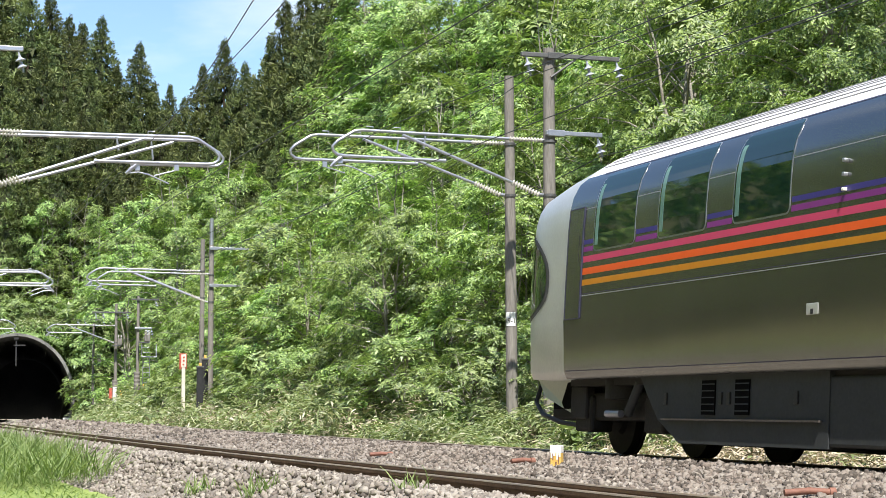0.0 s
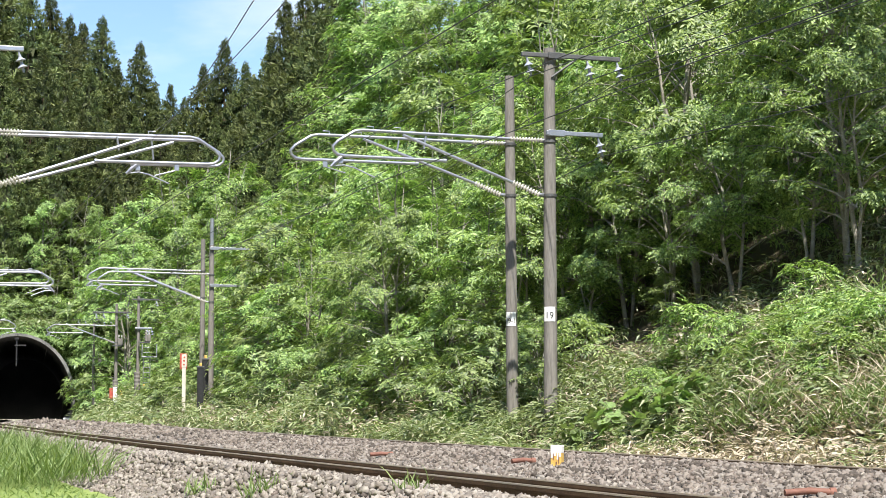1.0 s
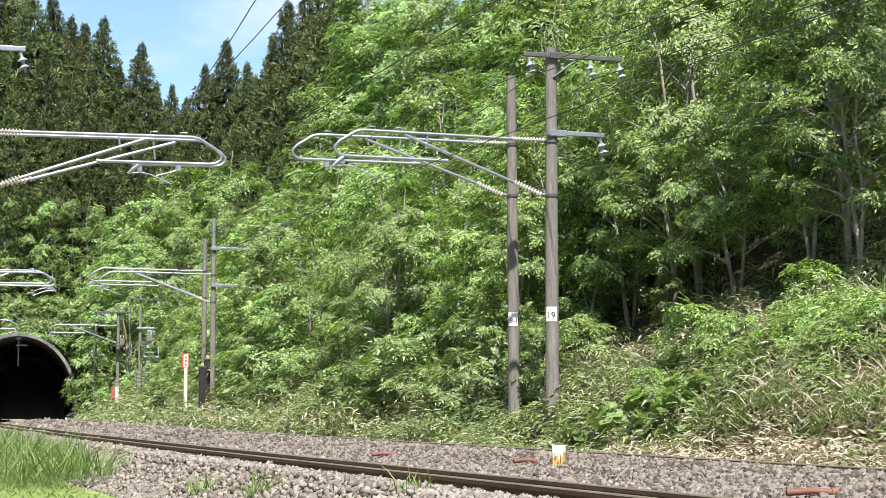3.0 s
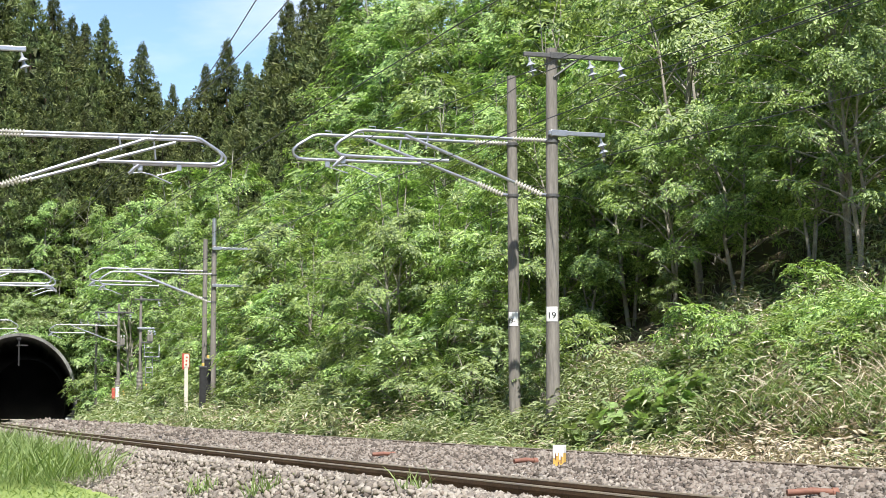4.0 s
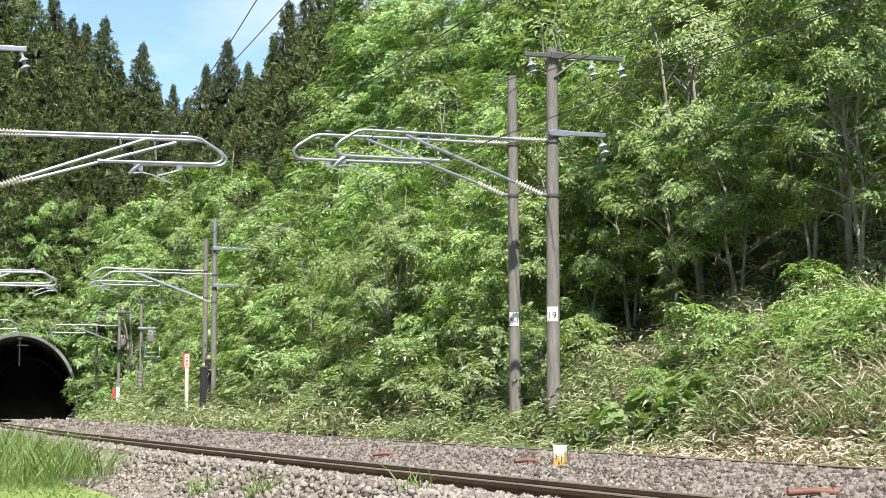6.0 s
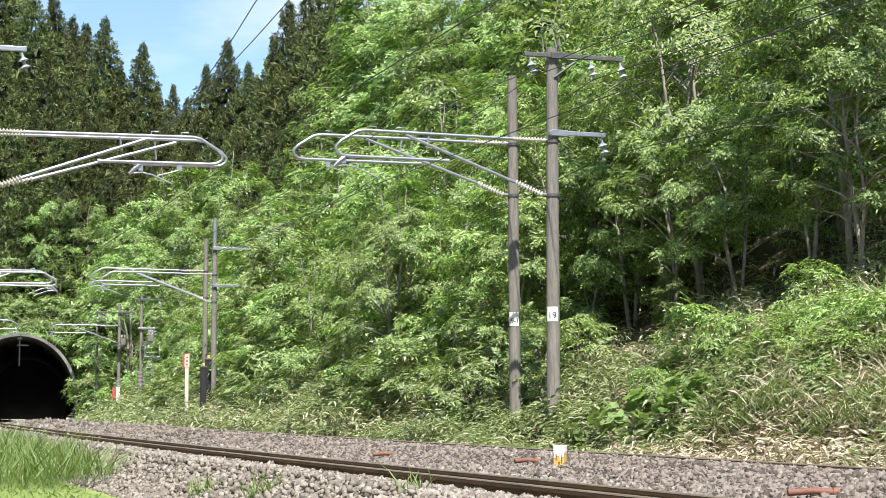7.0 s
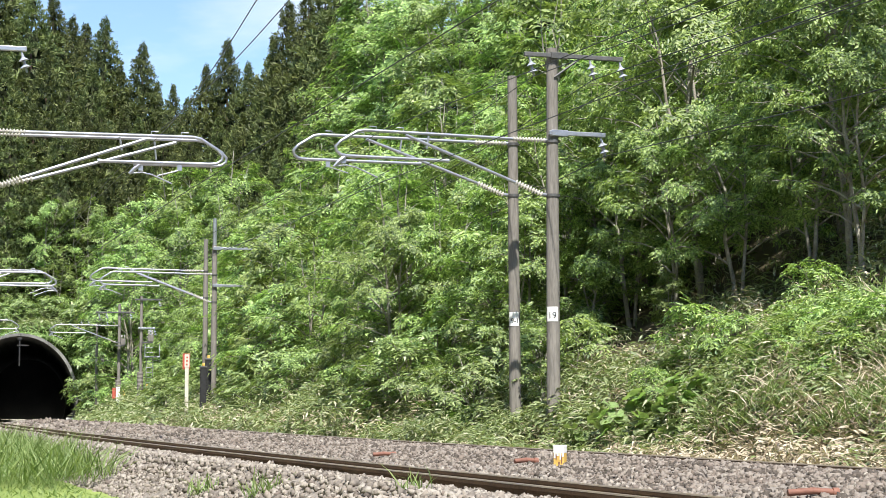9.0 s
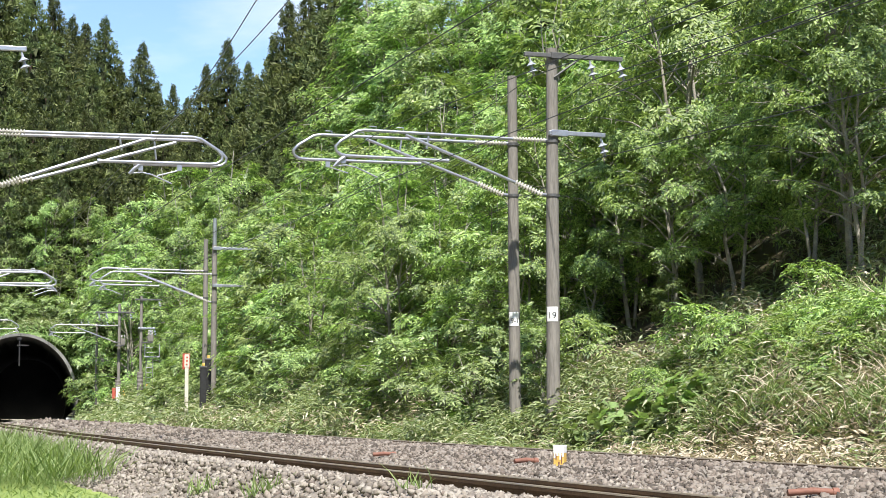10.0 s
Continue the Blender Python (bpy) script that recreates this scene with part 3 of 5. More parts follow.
    # lamps and a handle plate on the side
    for z in (2.52, 2.66, 2.79):
        box("side_lamp", (-0.36, -1.462, z), (0.05, 0.05, 0.036), WHITE if z < 2.6 else GALV, car, bevel=0.01)
    sb = box("handle_plate", (-0.89, -1.447, 1.45), (0.22, 0.012, 0.11), CAP, car, bevel=0.008)
    box("slot", (-0.89, -1.453, 1.425), (0.05, 0.008, 0.05), BLACK, sb)
    # underframe
    box("floor_beam", (1.6, 0, 0.85), (17.4, 2.5, 0.10), UNDER_DARK, car)
    bm = bmesh.new()
    pr = [(-4.95, 0.88), (-4.75, 0.68), (-4.45, 0.40), (-3.9, 0.15), (-0.78, 0.15), (-0.78, 0.88)]
    fr = [bm.verts.new((a, -1.30, b)) for a, b in pr]
    bk = [bm.verts.new((a, 1.30, b)) for a, b in pr]
    bm.faces.new(fr), bm.faces.new(bk[::-1])
    for k in range(len(pr)):
        bm.faces.new((fr[k], bk[k], bk[(k + 1) % len(pr)], fr[(k + 1) % len(pr)]))
    sk = part("equipment_box", bm, UNDER, car)
    box("ledge", (-2.6, -1.318, 0.405), (3.4, 0.04, 0.02), surface("dusty_ledge", (0.04, 0.035, 0.03), (0.08, 0.07, 0.06), 0.8), sk)
    for s0 in (-3.22, -2.47):
        # solid backing, the shade behind the slats put into its colour
        lv = box("louvre", (s0, -1.305, 0.64), (0.30, 0.02, 0.36), PITCH, sk)
        for k in range(5):
            box("slat", (s0, -1.313, 0.50 + k * 0.07), (0.29, 0.006, 0.012), UNDER, lv)
    for s0 in (-2.95, -2.77, -4.25, -1.38):
        box("slot", (s0, -1.308, 0.63), (0.07, 0.02, 0.13), BLACK, sk, bevel=0.005)
    for k in range(4):
        box("equipment_box", (0.45 + k * 2.6, 0, 0.50), (2.5, 2.58, 0.66), UNDER, car, bevel=0.03)
    for cx in (-5.91, 8.2):
        bg = box("bogie", (cx, 0, 0.55), (2.9, 1.75, 0.16), UNDER_DARK, car, bevel=0.04)
        for side in (-1, 1):
            box("side_frame", (cx, side * 0.98, 0.56), (3.0, 0.22, 0.34), UNDER_DARK, bg, bevel=0.04)
            for ax in (-1.01, 1.01):
                bm = bmesh.new()
                for rad, rad2, depth, w in ((0.43, 0.43, 0.12, 0.56), (0.46, 0.46, 0.03, 0.49), (0.2, 0.15, 0.06, 0.64)):
                    bmesh.ops.create_cone(bm, cap_ends=True, segments=36, radius1=rad, radius2=rad2, depth=depth, matrix=Matrix.Translation((cx + ax, side * w, 0.43)) @ pose(0, 0, 0, 90, 0, 0))
                part("wheel", bm, UNDER_DARK, car)
                box("axle_box", (cx + ax, side * 0.99, 0.47), (0.52, 0.30, 0.44), UNDER_DARK, bg, bevel=0.04)
    for side in (-1, 1):
        tube("air_spring", [(-5.91, side * 0.98, 0.64), (-5.91, side * 0.98, 0.86)], 0.30, UNDER_DARK, car, sides=18)
        tube("damper", [(-6.15, side * 1.16, 0.47), (-5.75, side * 1.16, 0.47)], 0.045, GALV, car, sides=12)
        tube("strut", [(-5.50, side * 1.18, 0.47), (-5.15, side * 1.2, 0.84)], 0.06, UNDER, car, sides=8)
        box("end_step", (-7.0, side * 1.12, 0.60), (0.5, 0.12, 0.40), UNDER_DARK, car, bevel=0.02)
    box("coupler", (-8.8, 0, 0.72), (0.8, 0.30, 0.30), UNDER_DARK, car, bevel=0.05)
    for side in (-1, 1):
        bm = bmesh.new()
        pr = [(-8.45, 0.90), (-7.2, 0.90), (-7.2, 0.42), (-7.5, 0.46), (-8.2, 0.68)]
        fr = [bm.verts.new((a, side * (1.02 + 0.12 * (a < -8)) * 0.98 + 0.02, b)) for a, b in pr]
        bk = [bm.verts.new((a, side * (1.02 + 0.12 * (a < -8)) * 0.98 - 0.02, b)) for a, b in pr]
        bm.faces.new(fr), bm.faces.new(bk[::-1])
        for k in range(len(pr)):
            bm.faces.new((fr[k], bk[k], bk[(k + 1) % len(pr)], fr[(k + 1) % len(pr)]))
        es = part("end_skirt", bm, CAP, car)
        # a plate set proud of the skirt; the hollow's darkness is its colour
        box("opening", (-7.70, side * 1.045, 0.70), (0.80, 0.03, 0.34), PITCH, es, "black plate painted as the shaded opening", bevel=0.008)
        tube("hose", [(-8.7, side * 1.0, 0.84), (-8.75, side * 1.04, 0.62), (-8.4, side * 1.08, 0.46), (-7.8, side * 1.08, 0.36), (-7.2, side * 1.0, 0.32)], 0.03, BLACK, car, sides=8)
    box("end_tank", (-7.6, 0, 0.62), (1.6, 1.9, 0.45), UNDER_DARK, car, bevel=0.04)
    return car


COACH = build_train()
SPEED = 19.38


def coach_pose(t):
    a = -1.95 - SPEED * t
    p = track(a, FAR_C, -CANT / 2)
    h = heading(a)
    return Matrix.Translation(p) @ pose(0, 0, 0, 0, 0, math.degrees(h) - 90) @ pose(0, 0, 0, -math.degrees(CANT / GAUGE), 0, 0)


# ---- plants ----
def sprays(C, out, rng, per, pairs, rach, leaf, width, droop=0.38, simple=False, tilt=0.75):
    """A rosette of feathered leaves at every twig tip C; out points from the trunk."""
    n = len(C) * per
    c, o = np.repeat(C, per, 0), np.repeat(out, per, 0)
    turn = np.tile(np.arange(per), len(C)) * 2 * np.pi / per + np.repeat(rng.uniform(0, 6.28, len(C)), per) + rng.normal(0, 0.35, n)
    up = unit(o * tilt + np.array([0, 0, 1.0]) + np.repeat(rng.normal(0, 0.20, (len(C), 3)), per, 0) + rng.normal(0, 0.16, (n, 3)))
    d = np.stack([np.cos(turn), np.sin(turn), np.zeros(n)], 1) + o * 0.35
    d = unit(d - up * (d * up).sum(1, keepdims=True) + up * rng.normal(0.06, 0.16, n)[:, None])
    side = unit(np.cross(d, up))
    nrm = np.cross(side, d)
    length = rach * rng.uniform(0.65, 1.25, n)
    base = c + d * (length * 0.12)[:, None] + rng.normal(0, 0.03, (n, 3))
    P, D, N, L = [], [], [], []
    for k in range(pairs + 1):
        u = (k + 0.7) / (pairs + 0.7)
        pos = base + d * (length * u)[:, None] - nrm * (length * droop * u * u)[:, None]
        fade = 1.0 - 0.7 * (u - 0.55) ** 2
        if k == pairs:
            P.append(pos), D.append(d - nrm * 0.45), N.append(nrm), L.append(np.full(n, leaf))
        else:
            for sg in (1, -1):
                P.append(pos), D.append(d * 0.55 + side * sg - nrm * 0.22 + rng.normal(0, 0.12, (n, 3))), N.append(nrm + rng.normal(0, 0.15, (n, 3))), L.append(np.full(n, leaf * fade))
    P, D, N, L = (np.concatenate(v, 0) for v in (P, D, N, L))
    L = L * rng.uniform(0.8, 1.2, len(L))
    return small_leaves(P, D, N, L, L * width) if simple else leaves(P, D, N, L, L * width)


def small_leaves(P, D, N, L, Wd):
    """One pointed triangle a leaf, for plants further off."""
    D = unit(D)
    S = unit(np.cross(D, N))
    L, Wd = L[:, None], Wd[:, None]
    V = np.stack([P + S * Wd / 2, P - S * Wd / 2, P + D * L], 1).reshape(-1, 3)
    return V, np.arange(len(P) * 3).reshape(-1, 3)


def make_tree(name, seed, height, spread, low, boughs, tips, per, pairs, rach, leaf, width, label, forks=3, mat=None, trunk_r=0.09, simple=False, rise=0.22, lean=0.16, twigs=True, tilt=0.75):
    """A broadleaf tree: forked stems, boughs that arch out in layers, twigs and a rosette of leaves at every tip."""
    rng = np.random.default_rng(seed)
    tree = thing(name, Matrix.Translation((0, 0, -50)), label, "tree" if "tree" in name else "shrub", "trees on the slope" if "tree" in name else "shrubs on the bank")
    bm = bmesh.new()
    stems = []
    for f in range(forks):
        a = 2 * math.pi * (f + rng.uniform(-0.3, 0.3)) / forks
        far = rng.uniform(0.6, 1.4) * lean * spread * 1.6
        top = Vector((math.cos(a) * far, math.sin(a) * far, height * rng.uniform(0.80, 0.97)))
        pts = [Vector((math.cos(a) * 0.04, math.sin(a) * 0.04, -0.4))]
        for k in range(1, 6):
            u = k / 5
            pts.append(Vector((top.x * u ** 1.3, top.y * u ** 1.3, top.z * u)) + Vector(rng.normal(0, 0.014 * height, 3)))
        rad = [trunk_r * (1 - 0.82 * k / 5) * (1.0 if f == 0 else 0.8) for k in range(6)]
        add_tube(bm, pts, rad, 7)
        stems.append((pts, rad))
    C, O = [], []
    for b in range(boughs):
        q = (b + rng.uniform(0, 1)) / boughs
        pts, rad = stems[b % forks]
        u = min(0.98, low + (1 - low) * q ** 0.9 - 0.06)
        k = min(4, int(u * 5))
        s = pts[k].lerp(pts[k + 1], u * 5 - k)
        az = b * 2.39996 + rng.uniform(-0.5, 0.5)
        out = Vector((math.cos(az), math.sin(az), 0))
        reach = spread * (0.62 + 0.38 * math.sin(math.pi * min(1.0, q * 0.9 + 0.15))) * (1 - 0.62 * q ** 3) * rng.uniform(0.60, 1.12)
        lift = reach * (rise + 0.45 * q + rng.uniform(-0.12, 0.12))
        e = s + out * reach + Vector((0, 0, lift * 0.8))
        mid = s + out * reach * 0.5 + Vector((0, 0, lift * 0.72))
        r0 = max(0.016, rad[k] * 0.5)
        path = [s, s.lerp(mid, 0.5) + Vector((0, 0, 0.04 * reach)), mid, mid.lerp(e, 0.5) + Vector((0, 0, 0.03 * reach)), e]
        add_tube(bm, path, [r0, r0 * 0.8, r0 * 0.6, r0 * 0.4, 0.006], 5, False)
        across = Vector((-out.y, out.x, 0))
        for j in range(tips):
            v = 1.0 if j == 0 else rng.uniform(0.30, 1.0)
            w = 0.0 if j == 0 else rng.uniform(-1, 1) * 0.42 * reach * (1.15 - 0.75 * v)
            i = min(3, int(v * 4))
            p = path[i].lerp(path[i + 1], v * 4 - i)
            c = p + across * w + out * abs(w) * 0.5 + Vector((0, 0, rng.normal(0.02, 0.035 * spread) - 0.12 * abs(w)))
            if twigs and j and abs(w) > 0.15:
                add_tube(bm, [p, c], [0.010, 0.005], 3, False)
            C.append(c)
            o = Vector((c.x, c.y, 0))
            O.append(o / (o.length + 0.5))
    part("trunk", bm, BARK, tree, smooth=True)
    V, F = sprays(np.array(C), np.array(O), rng, per, pairs, rach, leaf, width, simple=simple, tilt=tilt)
    crown = new("crown", tri_mesh("crown", V, F, mat or LEAF))
    crown.parent = tree
    return tree


def make_cedar(seed, height, spread):
    """A cedar: boughs round a straight stem, each bearing upturned tufts of fine sprays."""
    rng = np.random.default_rng(seed)
    tree = thing("cedar_tree", Matrix.Translation((0, 0, -50)), "tall dark green cedar with a pointed crown", "tree", "cedars on the ridge")
    tube("trunk", [(0, 0, -0.6), (0.05, 0, height * 0.5), (0, 0.05, height * 0.99)], [0.26, 0.16, 0.02], BARK_DARK, tree, sides=7)
    n = 300
    u = 0.10 + 0.895 * (np.arange(n) + rng.uniform(0, 1, n)) / n

    def girth(h):
        return np.minimum(spread * 1.6 * (1 - h) ** 1.02, spread * (0.60 + 0.14 * (1 - h)))

    az = np.arange(n) * 2.39996 + rng.normal(0, 0.5, n)
    wob = np.array([1 + 0.45 * noise.noise((math.cos(a) * 1.3 + seed, math.sin(a) * 1.3, h * 9.0)) for a, h in zip(az, u)])
    reach = girth(u) * wob * rng.uniform(0.62, 1.15, n) + 0.04
    out = np.stack([np.cos(az), np.sin(az), np.zeros(n)], 1)
    side = np.stack([-np.sin(az), np.cos(az), np.zeros(n)], 1)
    C, S, B = [], [], []
    for f, sp in ((1.0, 0.0), (0.85, 0.5), (0.80, -0.5), (0.66, 0.25), (0.50, -0.3)):
        c = out * (reach * f)[:, None] + side * (reach * sp * 0.5 + rng.normal(0, 0.10, n))[:, None]
        c[:, 2] = u * height - reach * (0.10 + 0.30 * f * f) + 0.25 * f * f + rng.normal(0, 0.10, n)
        C.append(c), S.append(np.clip(0.20 + 0.11 * reach, 0.12, 0.46)), B.append(out)
    C, S, B = np.concatenate(C), np.concatenate(S) * rng.uniform(0.7, 1.3, n * 5), np.concatenate(B)
    # every tuft is a fan of narrow sprays that spring from one point
    per = 12
    m = len(C) * per
    d = unit(rng.normal(size=(m, 3)) * 0.9 + np.array([0, 0, 0.8]) + np.repeat(B, per, 0) * 0.7)
    size = (np.repeat(S, per) * rng.uniform(0.7, 1.3, m))[:, None]
    wide = unit(np.cross(d, rng.normal(size=(m, 3)))) * size * 0.11
    end = np.repeat(C, per, 0) + d * size
    V = np.concatenate([C, end + wide, end - wide])
    F = np.stack([np.repeat(np.arange(len(C)), per), len(C) + np.arange(m), len(C) + m + np.arange(m)], 1)
    # the dense inside, its shade put into the darker spray colour
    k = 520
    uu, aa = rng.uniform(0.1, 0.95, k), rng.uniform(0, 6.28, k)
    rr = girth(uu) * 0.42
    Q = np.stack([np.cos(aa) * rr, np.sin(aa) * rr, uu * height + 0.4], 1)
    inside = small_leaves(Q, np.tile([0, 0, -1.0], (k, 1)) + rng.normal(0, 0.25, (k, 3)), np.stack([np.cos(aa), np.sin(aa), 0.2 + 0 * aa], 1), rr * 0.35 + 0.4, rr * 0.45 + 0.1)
    dark_core = new("inner_foliage", tri_mesh("inner_foliage", *inside, SHADED_NEEDLE))
    dark_core.parent = tree
    crown = new("crown", tri_mesh("crown", V, F, NEEDLE))
    crown.parent = tree
    return tree


used = set()


def plant(tree, x, y, turn, size, sink=0.0):
    """The model itself first, then copies of it."""
    m = Matrix.Translation((x, y, on_ground(x, y) - sink)) @ pose(0, 0, 0, 0, 0, turn) @ Matrix.Diagonal((size, size, size, 1))
    if tree.name in used:
        got = copy_thing(tree, m)
        got.matrix_basis = m
    else:
        used.add(tree.name)
        tree.matrix_world = m


GREEN_TREE = "light green broadleaf tree with layered leaf sprays"
near_trees = [make_tree("broadleaf_tree", 11 + k, 6.4 + 0.5 * k, 2.7, 0.10, 24, 8, 6, 4, 0.36, 0.155, 0.40, GREEN_TREE + " and pale stems", trunk_r=0.075) for k in range(3)]
tall_trees = [make_tree("slender_tree", 31 + k, 9.6, 4.0, 0.30, 27, 9, 6, 4, 0.38, 0.165, 0.42, GREEN_TREE + " on pale bare trunks", forks=2, trunk_r=0.115, rise=0.30, lean=0.20, tilt=1.0) for k in range(3)]
mid_trees = [make_tree("bank_tree", 41 + k, 7.0 + 0.6 * k, 3.0, 0.08, 24, 9, 5, 3, 0.42, 0.21, 0.46, GREEN_TREE + " and pale limbs", simple=True, trunk_r=0.08) for k in range(3)]
# made-up trees with high crowns, only to cast shade on the bank
shade_trees = [make_tree("slender_tree", 37 + k, 12.5, 4.4, 0.60, 15, 8, 6, 4, 0.38, 0.165, 0.42, GREEN_TREE + " on pale bare trunks", forks=2, trunk_r=0.09, rise=0.25, lean=0.12) for k in range(2)]
big_trees = [make_tree("tall_hill_tree", 55 + k, 15.0, 4.6, 0.06, 48, 8, 6, 2, 0.50, 0.25, 0.50, GREEN_TREE + " below the cedars", simple=True, twigs=False, trunk_r=0.14) for k in range(2)]
far_trees = [make_tree("hill_tree", 51 + k, 9.0 + k, 3.6, 0.10, 24, 5, 6, 2, 0.55, 0.32, 0.50, GREEN_TREE + " in the dense wood", simple=True, twigs=False) for k in range(3)]
shrubs = [make_tree("shrub", 71 + k, 2.1, 1.30, 0.05, 15, 5, 5, 3, 0.26, 0.125, 0.46, "leafy green shrub at the foot of the wooded bank", forks=4, mat=LEAF_SHRUB, trunk_r=0.025, simple=True, rise=0.45) for k in range(3)]
low_shrubs = [make_tree("shrub", 75 + k, 2.1, 1.30, 0.05, 12, 4, 5, 2, 0.30, 0.20, 0.50, "leafy green shrub at the foot of the wooded bank", forks=3, mat=LEAF_SHRUB, trunk_r=0.025, simple=True, rise=0.45, twigs=False) for k in range(2)]
saplings = [make_tree("sapling", 61 + k, 1.7, 0.75, 0.25, 8, 3, 5, 5, 0.36, 0.12, 0.36, "bright green sapling with feathery leaves in the undergrowth", forks=2, trunk_r=0.018, rise=0.4) for k in range(2)]
cedars = [make_cedar(91 + k, 22.0, 5.6 + 0.4 * k) for k in range(3)]


def in_sight(x, y, spare=5.0):
    """The stretch of the valley that the lens takes in."""
    return y > 15 and abs(x) < 0.236 * y + spare


def build_wood():
    rng = random.Random(8)

    def put(kinds, t, o, size, sink=0.25, spare=4.0):
        p = track(t, o)
        if in_sight(p.x, p.y, spare):
            plant(rng.choice(kinds), p.x, p.y, rng.uniform(0, 360), size, sink)

    # the leafy edge along the line
    t = 25.0
    while t < 128:
        for o in (11.2, 14.4):
            oo = o + rng.uniform(-0.8, 0.8) + 3.4 * step(76, 90, t)
            if t < 46:
                put(near_trees, t + rng.uniform(-1, 1), oo, rng.uniform(0.66, 0.98))
            elif t < 66:
                put(mid_trees, t + rng.uniform(-1, 1), oo, rng.uniform(0.66, 0.95))
            else:
                put(far_trees, t + rng.uniform(-1, 1), oo, rng.uniform(0.50, 0.72))
        t += 3.3 if t < 60 else 4.2
    # tall trees on bare trunks, their crowns meeting over the shaded slope
    for t, o, s in ((22.2, 13.9, 0.85), (26.6, 16.2, 0.85), (18.8, 15.6, 0.85), (23.4, 18.0, 0.90), (16.4, 14.4, 0.70), (14.8, 13.7, 0.55), (29.5, 20.2, 0.95), (20.0, 18.8, 0.90), (34.5, 22.8, 1.0), (26.0, 22.6, 1.0), (39.0, 24.0, 1.0), (43.0, 22.0, 1.0), (47.5, 24.5, 1.0), (31.0, 26.0, 1.0), (36.5, 27.0, 1.1), (42.0, 27.5, 1.1), (33.5, 9.9, 0.62)):
        put(tall_trees, t, o, s, 0.3, 6)
    # extra trees at the right, mostly out of view, added for their shade
    for t, o, s in ((12.4, 13.2, 1.0), (14.0, 15.4, 1.0)):
        put(shade_trees, t, o, s, 0.3, 9)
    for t, o, s in ((24.6, 15.4, 0.70), (28.6, 17.2, 0.90), (31.2, 18.6, 1.0), (27.2, 19.8, 1.0), (33.5, 19.0, 1.0), (36.0, 18.6, 1.0), (30.2, 13.8, 1.0), (27.0, 12.2, 0.85), (40.0, 18.8, 1.0), (24.2, 12.0, 0.50), (30.0, 22.4, 1.1), (22.2, 20.8, 0.9), (35.5, 21.4, 1.1), (33.0, 24.4, 1.1), (25.6, 13.9, 0.6)):
        put(near_trees, t, o, s)
    for t, o, s in ((24.0, 12.9, 0.56), (21.6, 13.0, 0.50), (26.2, 13.2, 0.62), (19.6, 13.5, 0.52), (28.4, 14.6, 0.66), (17.8, 14.2, 0.50)):
        put(tall_trees, t, o, s, 0.2)
    # thin understorey in the shade
    for t, o, s in ((20.6, 12.4, 0.24), (23.6, 14.4, 0.30), (26.2, 16.8, 0.42), (21.0, 16.0, 0.40), (29.5, 18.2, 0.5), (24.0, 19.4, 0.5)):
        put(near_trees, t, o, s, 0.1)
    # saplings standing in the undergrowth
    for t, o, s in ((15.9, 10.6, 0.95), (12.9, 11.0, 0.7), (21, 10.4, 1.0), (11.8, 11.0, 0.75), (10.9, 11.2, 0.7), (14.4, 10.6, 0.8), (10.2, 10.4, 0.6), (15.6, 9.6, 0.6), (13.6, 12.0, 0.8), (9.6, 10.8, 0.6)):
        put(saplings, t, o, s, 0.1)
    for k in range(26):
        put(saplings, rng.uniform(6.5, 11.8), rng.uniform(9.6, 11.0), rng.uniform(0.45, 0.85), 0.1, 1)
    # rows up the hill
    for o, gap, size in ((18.5, 4.2, 0.76), (23.5, 4.6, 0.86), (28.5, 5.0, 0.92), (34, 5.4, 1.0), (40, 6.2, 1.05)):
        t = 0.0
        while t < 175:
            if (o > 26 and t > 36 or t > 46) and not (o > 32 and t > 100) and not (o > 27 and t > 122) and not (t > 118 and 12 < o < 27):
                put(far_trees if t > 66 else mid_trees, t + rng.uniform(-1.5, 1.5), o + rng.uniform(-2, 2), size * rng.uniform(0.8, 1.15), 0.3)
            t += gap
    # over and beside the tunnel, and below the cedars
    for t, o, s in ((139, 10.5, 0.6), (136, 13, 0.75), (143, 9.0, 0.6), (147, 6.0, 0.55), (146, 1.0, 0.55), (148, -3.5, 0.6), (134, 16.5, 0.7), (129, 18, 0.7), (160, -12, 1.0), (146, 12.5, 0.7), (124, 17, 0.7), (119, 20, 0.8), (126, 13.6, 0.6)):
        put(far_trees, t, o, s, 0.3, 20)
    for t, o, s in ((152.7, 0.5, 0.71), (151.2, 2.7, 0.75), (149.7, 5.4, 0.78), (149.1, 8.2, 0.80), (145.5, 10.6, 0.76), (134.8, 12.6, 1.17), (134.3, 15.0, 1.17), (135.8, 17.4, 1.15), (133.3, 19.4, 1.06), (122.3, 22.1, 0.74), (118.8, 14.7, 0.86), (118.1, 17.5, 0.77), (114.6, 19.1, 0.64), (124.8, 11.1, 0.90), (115.8, 27.3, 1.39), (113.0, 28.6, 1.45), (117.5, 29.5, 1.35), (110.4, 27.9, 1.23), (106.0, 28.7, 1.18), (101.6, 29.5, 1.06), (97.2, 30.1, 0.99), (92.9, 30.6, 0.90), (88.5, 31.0, 0.82), (110.9, 26.0, 0.94), (105.4, 26.9, 0.81), (100.0, 27.6, 0.76)):
        put(big_trees, t, o, s, 0.3, 20)
    # shrubs in front
    t = 24.5
